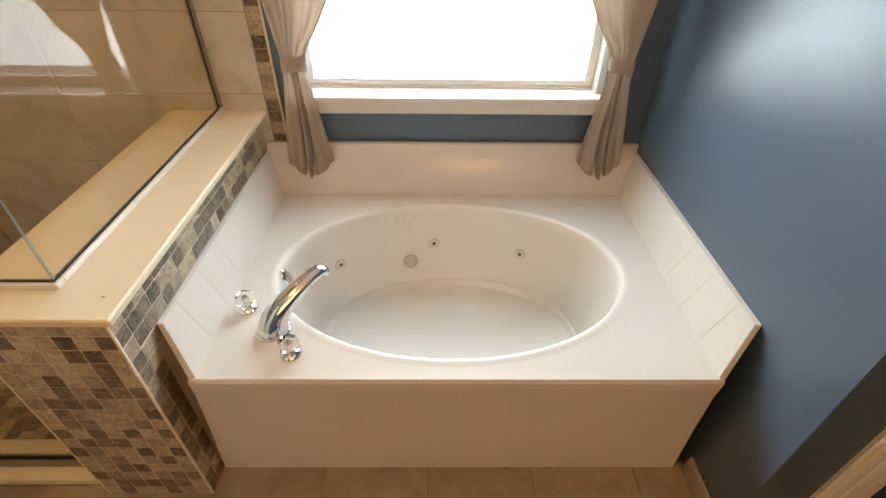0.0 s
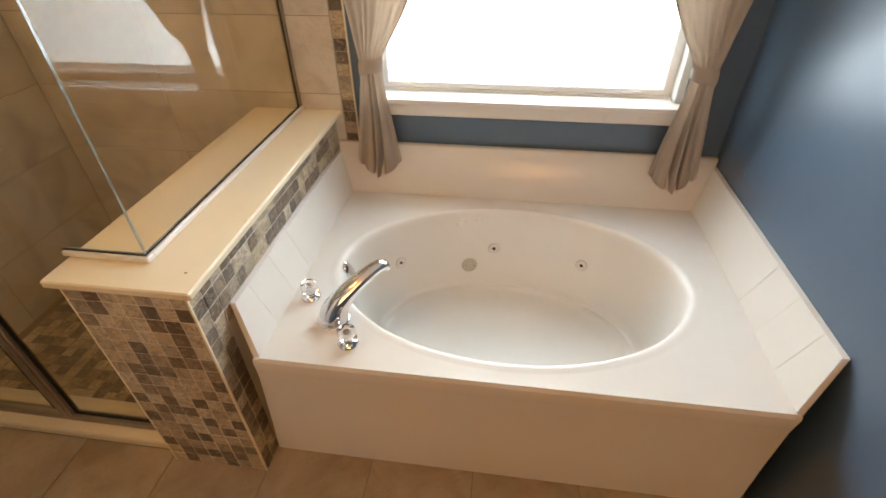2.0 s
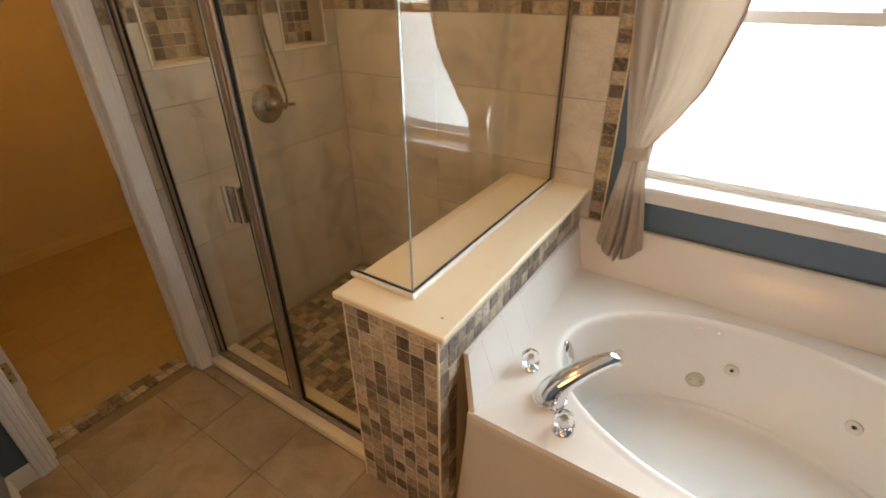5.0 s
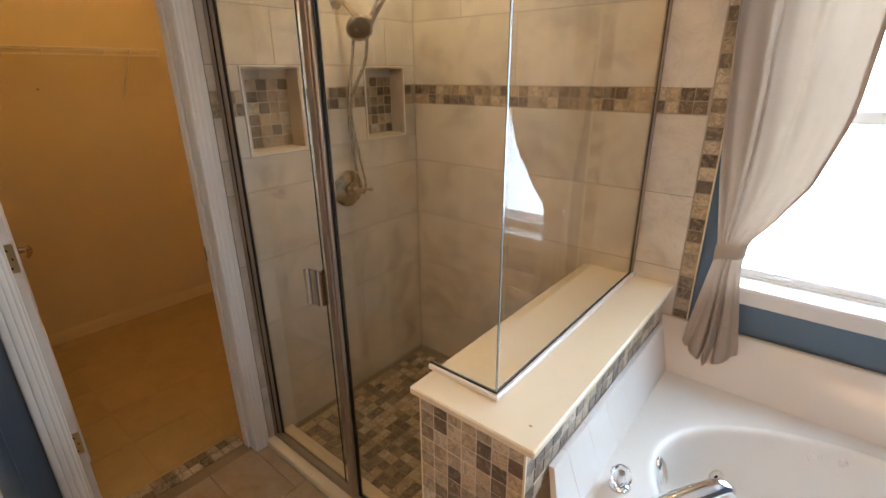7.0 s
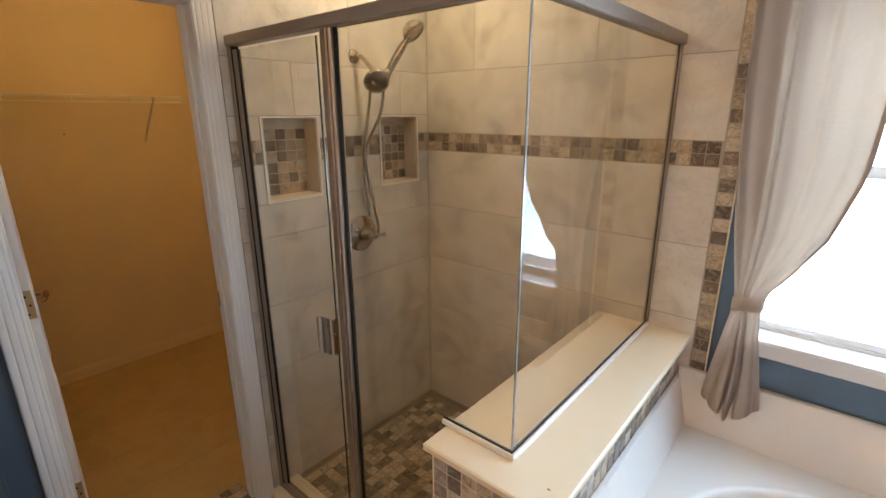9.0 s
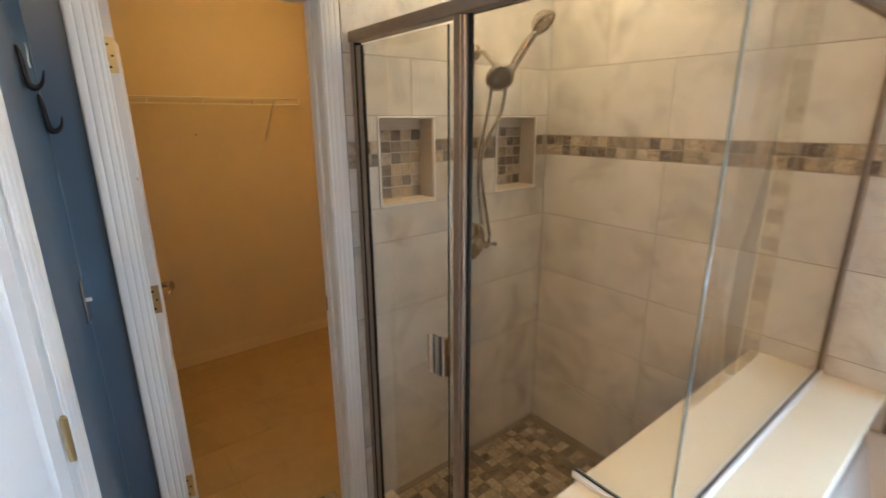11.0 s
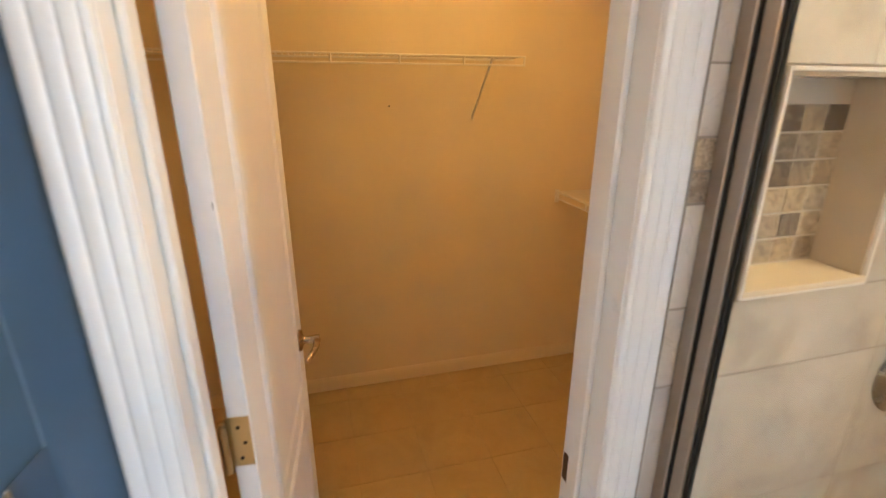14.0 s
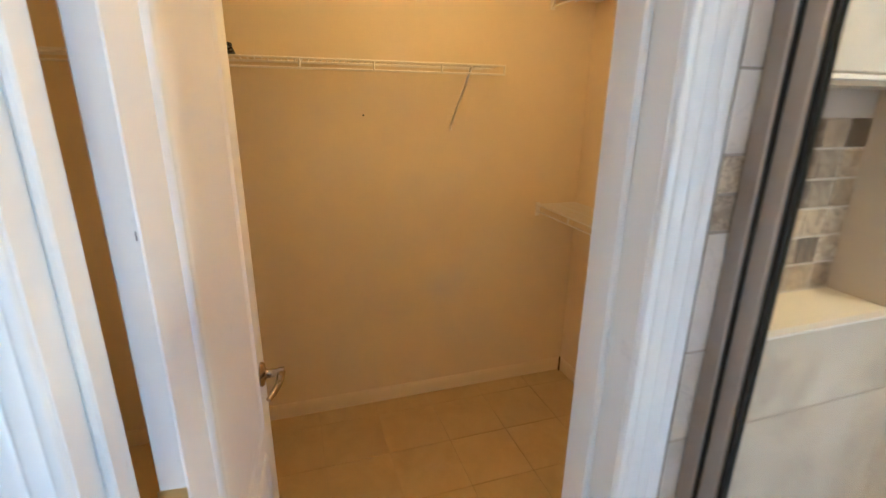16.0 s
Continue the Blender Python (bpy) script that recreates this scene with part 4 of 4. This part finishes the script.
    for a, b in zip(loops, loops[1:]):
        for i in range(28):
            bm.faces.new((a[i], a[(i + 1) % 28], b[(i + 1) % 28], b[i]))
    part("tieback", bm, CLOTH, root, "matching fabric tieback", 60)
    return root


curtain("greige linen curtain gathered in a tieback beside the tiles")
curtain("greige linen curtain gathered in a tieback beside the blue wall", True)
rod = thing("curtain_rod", "plain white curtain rod above the window", "curtain rod", (0.3, 2.06, 2.3))
part("rod", tube(bmesh.new(), [(-0.46, 2.06, 2.32), (1.08, 2.06, 2.32)], 0.011, 14), WHITE, rod, smooth=60)
part("bracket", boxes((-0.455, -0.44, 2.05, 2.1295, 2.31, 2.33), bevel=0.002), WHITE, rod)
part("bracket", boxes((1.06, 1.075, 2.05, 2.1295, 2.31, 2.33), bevel=0.002), WHITE, rod)

# ---- closet ----
WIRE = Mat("white_coated_wire", (0.72, 0.66, 0.55), 0.4).m


def wire_shelf(label, x0, x1, y0, y1, z, along):
    """A coated wire shelf; along: the axis of its length. The front carries a second, lower rail."""
    root = thing("wire_shelf", label, "shelf", (x0, y0, z), "closet wire shelves")
    bm = bmesh.new()
    r = 0.0024
    if along == "y":
        for x, dz, rr in ((x1, 0, 0.0044), (x1, -0.036, 0.0044), (x0 + 0.006, 0, 0.003), ((x0 + x1) / 2, -0.004, 0.003)):
            tube(bm, [(x, y0, z + dz), (x, y1, z + dz)], rr, 6)
        n = int((y1 - y0) / 0.026)
        for k in range(n + 1):
            yy = y0 + 0.002 + (y1 - y0 - 0.004) * k / n
            tube(bm, [(x0 + 0.004, yy, z + 0.0035), (x1, yy, z + 0.0035)], r, 5)
        for k in range(int((y1 - y0) / 0.29) + 1):
            yy = y1 - 0.005 - k * 0.29
            tube(bm, [(x1, yy, z), (x1, yy, z - 0.036)], 0.0048, 6)
    else:
        for y, dz, rr in ((y0, 0, 0.0044), (y0, -0.036, 0.0044), (y1 - 0.006, 0, 0.003), ((y0 + y1) / 2, -0.004, 0.003)):
            tube(bm, [(x0, y, z + dz), (x1, y, z + dz)], rr, 6)
        n = int((x1 - x0) / 0.026)
        for k in range(n + 1):
            xx = x0 + 0.002 + (x1 - x0 - 0.004) * k / n
            tube(bm, [(xx, y0, z + 0.0035), (xx, y1 - 0.004, z + 0.0035)], r, 5)
        for k in range(int((x1 - x0) / 0.29) + 1):
            xx = x0 + 0.02 + k * 0.29
            tube(bm, [(xx, y0, z), (xx, y0, z - 0.036)], 0.0048, 6)
    part("wire_grid", bm, WIRE, root, smooth=60)
    return root


shelf = wire_shelf("white coated wire shelf along the closet's back wall", -3.717, -3.445, -0.4, 1.53, 1.79, "y")
for yy in (1.372, 0.15):
    part("brace", tube(bmesh.new(), [(-3.45, yy, 1.786), (-3.705, yy, 1.535), (-3.716, yy, 1.525), (-3.716, yy, 1.5)], 0.0062, 8), WIRE, shelf, "sloping support brace", 60)
low_shelf = wire_shelf("white coated wire shelf low on the closet's side wall", -3.71, -2.6, 1.895, 2.149, 1.09, "x")
part("wall_bracket", boxes((-3.7175, -3.708, 1.885, 1.91, 1.03, 1.105), bevel=0.002), WIRE, low_shelf)
high_shelf = wire_shelf("white coated wire shelf high on the closet's side wall", -3.71, -2.6, 1.895, 2.149, 2.13, "x")
part("wall_bracket", boxes((-3.7175, -3.708, 1.885, 1.91, 2.08, 2.15), bevel=0.002), WIRE, high_shelf)
bm = bmesh.new()
turned(bm, [(0, 0), (0.004, 0), (0.0045, 0.006), (0.0035, 0.012), (0, 0.012)], Matrix.Translation((-3.718, 0.936, 1.571)) @ Matrix.Rotation(radians(90), 4, "Y"), 10)
solid("nail", bm, IRON, "dark nail in the closet's back wall", "nail", "thing")
# a heap of cords on the shelf
cords = thing("cord_bundle", "dark bundle of cords on the wire shelf", "cord", (-3.55, 0.37, 1.8))
rng = random.Random(4)
pts = [(-3.53 + 0.06 * math.cos(k * 1.3) + rng.uniform(-0.02, 0.02), 0.365 + 0.045 * math.sin(k * 1.3) + rng.uniform(-0.015, 0.015), 1.799 + 0.011 * (k % 4) + rng.uniform(0, 0.012)) for k in range(26)]
part("cord", tube(bmesh.new(), spline(pts, 6), 0.0042, 7), IRON, cords, smooth=60)

# ---- hooks and switch on the south wall ----


def hook(x, z):
    root = thing("coat_hook", "black metal coat hook on the blue wall", "hook", (x, SOUTH, z), "coat hooks")
    bm = bmesh.new()
    pts = spline([(x, SOUTH + 0.004, z + 0.042), (x, SOUTH + 0.007, z + 0.02), (x, SOUTH + 0.009, z - 0.02), (x, SOUTH + 0.012, z - 0.038), (x, SOUTH + 0.022, z - 0.043), (x, SOUTH + 0.034, z - 0.032), (x, SOUTH + 0.04, z - 0.008)], 6)
    rings = []
    for i, p in enumerate(pts):
        t = i / (len(pts) - 1)
        w = float(np.interp(t, (0, 0.06, 0.35, 0.55, 0.72, 1), (0.004, 0.009, 0.0145, 0.0135, 0.0075, 0.0014)))
        h = float(np.interp(t, (0, 0.06, 0.35, 0.55, 0.72, 1), (0.002, 0.004, 0.0055, 0.0085, 0.0055, 0.0014)))
        g = (pts[min(i + 1, len(pts) - 1)] - pts[max(i - 1, 0)]).normalized()
        s = Vector((1, 0, 0))
        v = s.cross(g).normalized()
        rings.append([bm.verts.new(p + s * w * math.cos(a) + v * h * math.sin(a)) for a in [2 * math.pi * k / 14 for k in range(14)]])
    for a, b in zip(rings, rings[1:]):
        for k in range(14):
            bm.faces.new((a[k], a[(k + 1) % 14], b[(k + 1) % 14], b[k]))
    bm.faces.new(rings[0]), bm.faces.new(rings[-1])
    part("hook_body", bm, IRON, root, smooth=60)
    skew(root)


hook(-1.672, 1.778)
hook(-1.8, 1.685)
switch = thing("light_switch", "mirror-bright switch plate with a white toggle", "light switch", (-1.79, SOUTH, 1.18))
part("plate", boxes((-1.848, -1.782, SOUTH, SOUTH + 0.007, 1.145, 1.265), bevel=0.003), CHROME, switch, "polished metal plate")
part("toggle", boxes((-1.8175, -1.8125, SOUTH + 0.006, SOUTH + 0.017, 1.199, 1.209), bevel=0.001), WHITE, switch, "white toggle")
skew(switch)
mark = tube(bmesh.new(), spline([(-1.792, SOUTH + 0.0015, 1.836), (-1.802, SOUTH + 0.0015, 1.832), (-1.803, SOUTH + 0.0015, 1.818), (-1.795, SOUTH + 0.0015, 1.808), (-1.79, SOUTH + 0.0015, 1.798), (-1.797, SOUTH + 0.0015, 1.786), (-1.804, SOUTH + 0.0015, 1.79)], 5), 0.0018, 6)
skew(solid("wall_mark", mark, WHITE, "white curled scrape mark on the blue wall", "mark", "thing", smooth=60))
bm = bmesh.new()
turned(bm, [(0, 0.0009), (0.0035, 0.0007), (0.005, 0.0)], Matrix.Translation((-0.496, 1.05, 0.838)) @ Matrix.Diagonal((1, 0.7, 1, 1)), 14)
solid("stain", bm, Mat("yellow_stain", (0.42, 0.27, 0.05), 0.6).m, "small yellow stain on the cream cap", "stain", "thing")
bm = bmesh.new()
tube(bm, [(-3.69, 2.125, 0.0), (-3.69, 2.125, 0.075), (-3.686, 2.122, 0.1)], 0.005, 8)
solid("cable_stub", bm, BRONZE, "short brown cable stub in the closet corner", "cable", "thing", smooth=60)

# ---- tiles ----
cache = {}


def tile_mesh(sx, sy, sz, material, bevel):
    key = (round(sx, 4), round(sy, 4), round(sz, 4), material.name)
    if key not in cache:
        bm = box(bmesh.new(), -sx / 2, sx / 2, -sy / 2, sy / 2, -sz / 2, sz / 2, bevel)
        cache[key] = finish(bm, "tile", material)
    return cache[key]


def cut(rect, holes):
    """What is left of a rectangle (a0, a1, b0, b1) outside the holes, as rectangles."""
    todo = [rect]
    for h in holes:
        left = []
        for a0, a1, b0, b1 in todo:
            if h[0] >= a1 or h[1] <= a0 or h[2] >= b1 or h[3] <= b0:
                left.append((a0, a1, b0, b1))
                continue
            left += [(a0, a1, b0, h[2])] if h[2] > b0 else []
            left += [(a0, a1, h[3], b1)] if h[3] < b1 else []
            c0, c1 = max(b0, h[2]), min(b1, h[3])
            left += [(a0, h[0], c0, c1)] if h[0] > a0 else []
            left += [(h[1], a1, c0, c1)] if h[1] < a1 else []
        todo = left
    return [r for r in todo if r[1] - r[0] > 0.006 and r[3] - r[2] > 0.006]


ROWS = [(0.02, 0.315), (0.315, 0.61), (0.61, 0.905), (0.905, 1.2), (1.2, 1.495), (1.586, 1.881), (1.881, 2.176), (2.176, 2.438)]
rng = random.Random(11)


def wall_tiles(parent, axis, plane, lo, hi, joint, high, holes=()):
    """Large tiles, stacked below the band and in bond above it, on a wall plane; axis: the way across the wall."""
    for k, (z0, z1) in enumerate(ROWS):
        a = joint if k < 5 else high + (0.3 if k == 6 else 0.0)
        a -= 0.6 * math.ceil((a - lo) / 0.6)
        while a < hi:
            for a0, a1, b0, b1 in cut((max(a, lo), min(a + 0.6, hi), z0, z1), holes):
                w, h = a1 - a0 - 0.003, b1 - b0 - 0.003
                d = 0.006
                mid = ((a0 + a1) / 2, (b0 + b1) / 2)
                if axis == "x":
                    piece("tile", tile_mesh(w, d, h, WALL_TILE, 0.0007), parent, (mid[0], plane + d / 2, mid[1]))
                else:
                    piece("tile", tile_mesh(d, w, h, WALL_TILE, 0.0007), parent, (plane - d / 2, mid[0], mid[1]))
            a += 0.6


GROW = tuple((a - 0.006, b + 0.006, c - 0.006, d + 0.006) for a, b, c, d in NICHES)
wall_tiles(back_w, "y", -1.832, 1.0395, 2.118, 1.518, 1.32, GROW)
wall_tiles(back_n, "x", 2.118, -1.832, -0.437, -1.232, -1.232)


def chip(parent, place, size, normal, material=MOSAIC):
    """One mosaic piece, slightly out of true."""
    a, b = size
    d = 0.006
    j = rng.uniform(-0.0005, 0.0005)
    spin = rng.uniform(-0.012, 0.012)
    p = Vector(place)
    if normal == "x":
        piece("tile", tile_mesh(d, a, b, material, 0.0012), parent, p + Vector((j, 0, 0)), (spin, 0, 0))
    elif normal == "y":
        piece("tile", tile_mesh(a, d, b, material, 0.0012), parent, p + Vector((0, j, 0)), (0, spin, 0))
    else:
        piece("tile", tile_mesh(a, b, d, material, 0.0012), parent, p + Vector((0, 0, j)), (0, 0, spin))


P = 0.0478
S = P - 0.0032
# half wall: front face, tub side
for i in range(7):
    for k in range(17):
        chip(half, (-0.8105 + P * (i + 0.5) + 0.001, 0.998, 0.0015 + P * (k + 0.5)), (S, S), "y")
for i in range(24):
    for k in range(17):
        y, z = 0.997 + P * (i + 0.5), 0.0015 + P * (k + 0.5)
        if y < 2.11 and (i < 2 or z > 0.64):
            chip(half, (-0.477, y, z), (S, S), "x")
part("edge_trim", boxes((-0.4795, -0.4735, 0.9945, 1.0, 0.0, 0.8145)), CAP, half, "thin cream edge strip")
part("edge_trim", boxes((-0.8115, -0.8065, 0.9945, 1.0, 0.0, 0.8145)), CAP, half, "thin cream edge strip")
# band and upright border on the north wall
for i in range(29):
    for k in range(2):
        x = -1.83 + P * (i + 0.5)
        if x < -0.46:
            chip(back_n, (x, 2.121, 1.4955 + 0.0452 * (k + 0.5)), (S, 0.042), "y")
for k in range(37):
    chip(back_n, (-0.408, 2.121, 0.692 + P * (k + 0.5)), (0.051, S), "y")
part("edge_trim", boxes((-0.3815, -0.377, 2.112, 2.124, 0.69, TOP)), CAP, back_n, "thin pale metal tile edge")
# band on the west wall, either side of the niches
for i in range(23):
    for k in range(2):
        y = 1.0405 + P * (i + 0.5)
        if y < 2.115 and not any(n[0] - 0.026 < y < n[1] + 0.026 for n in NICHES):
            chip(back_w, (-1.835, y, 1.4955 + 0.0452 * (k + 0.5)), (S, 0.042), "x")
for n0, n1, z0, z1 in NICHES:
    for a, b in ((n0, -1), (n1, 1)):
        ys = [1.0405 + P * (i + 0.5) for i in range(23)]
        free = [y for y in ys if not any(n[0] - 0.026 < y < n[1] + 0.026 for n in NICHES)]
        near = [y for y in free if (y - a) * b > 0]
        gap = min(abs(y - a) for y in near) - P / 2 if near else 0
        if gap > 0.014:
            for k in range(2):
                chip(back_w, (-1.835, a + b * (gap / 2 + 0.003), 1.4955 + 0.0452 * (k + 0.5)), (gap - 0.009, 0.042), "x")
# niche backs
for root, (n0, n1, z0, z1) in zip(niches, NICHES):
    for i in range(5):
        for k in range(7):
            z = z0 + 0.012 + 0.0452 * (k + 0.5)
            if z + 0.02 < z1 - 0.006:
                chip(root, (-1.919, n0 + 0.009 + P * (i + 0.5), z), (S, 0.042), "x")
# threshold strip in the closet doorway
sill = solid("threshold", boxes((-2.03, -1.93, DOOR_Y0 + 0.001, DOOR_Y1 - 0.001, -0.0038, -0.002)), SHOWER_GROUT, "strip of brown mosaic across the closet doorway", "threshold")
for i in range(2):
    for k in range(12):
        chip(sill, (-2.028 + P * (i + 0.5), DOOR_Y0 + 0.014 + P * (k + 0.5), 0.0008), (S, S), "z")
# shower floor: the nearest pieces apart, the far strip joined
shower_floor = bpy.data.objects["shower_floor"]
for i in range(14):
    for k in range(19):
        chip(shower_floor, (-1.825 + P * (i + 0.5), 1.177 + P * (k + 0.5), -0.009), (S, S), "z")
bm = bmesh.new()
for i in range(14, 21):
    for k in range(19):
        x, y = -1.825 + P * (i + 0.5), 1.177 + P * (k + 0.5)
        box(bm, x - S / 2, x + S / 2, y - S / 2, y + S / 2, -0.012, -0.006)
tagged(part("mosaic_pieces", bm, MOSAIC_JOINED, shower_floor, "brown mosaic pieces"), kind="stuff")
# bathroom floor tiles
floor = bpy.data.objects["floor"]
G = 0.349
for i in range(-5, 5):
    for k in range(-9, 2):
        a0, b0 = -0.127 + G * i, 0.766 + G * k
        for r in cut((max(a0, -1.928), min(a0 + G, 1.42), max(b0, -2.2), min(b0 + G, 1.1)), ((-1.94, -0.806, 1.024, 1.3), (-0.806, -0.4795, 1.0, 1.3), (-3, WEST - 0.0, -3, DOOR_Y0), (-3, WEST, DOOR_Y1, 3), (-3, -0.75, -3, 0.1))):
            piece("tile", tile_mesh(r[1] - r[0] - 0.004, r[3] - r[2] - 0.0032, 0.006, FLOOR_TILE, 0.0008), floor, ((r[0] + r[1]) / 2, (r[2] + r[3]) / 2, -0.003))
# closet floor tiles
CL_TILE = stone_tile("closet_floor_tile", (0.42, 0.295, 0.12), (0.38, 0.265, 0.105), (0.45, 0.32, 0.14), 0.45, 6.0, 0.12)
G = 0.308
closet_floor = bpy.data.objects["closet_floor"]
for i in range(-4, 4):
    for k in range(-6, 5):
        a0, b0 = -2.666 + G * i, 0.94 + G * k
        for r in cut((max(a0, -3.718), min(a0 + G, -1.965), max(b0, -0.58), min(b0 + G, 2.15)), ((-2.031, -1.9, DOOR_Y0, DOOR_Y1),)):
            piece("tile", tile_mesh(r[1] - r[0] - 0.0018, r[3] - r[2] - 0.0018, 0.0045, CL_TILE, 0.0006), closet_floor, ((r[0] + r[1]) / 2, (r[2] + r[3]) / 2, -0.003))
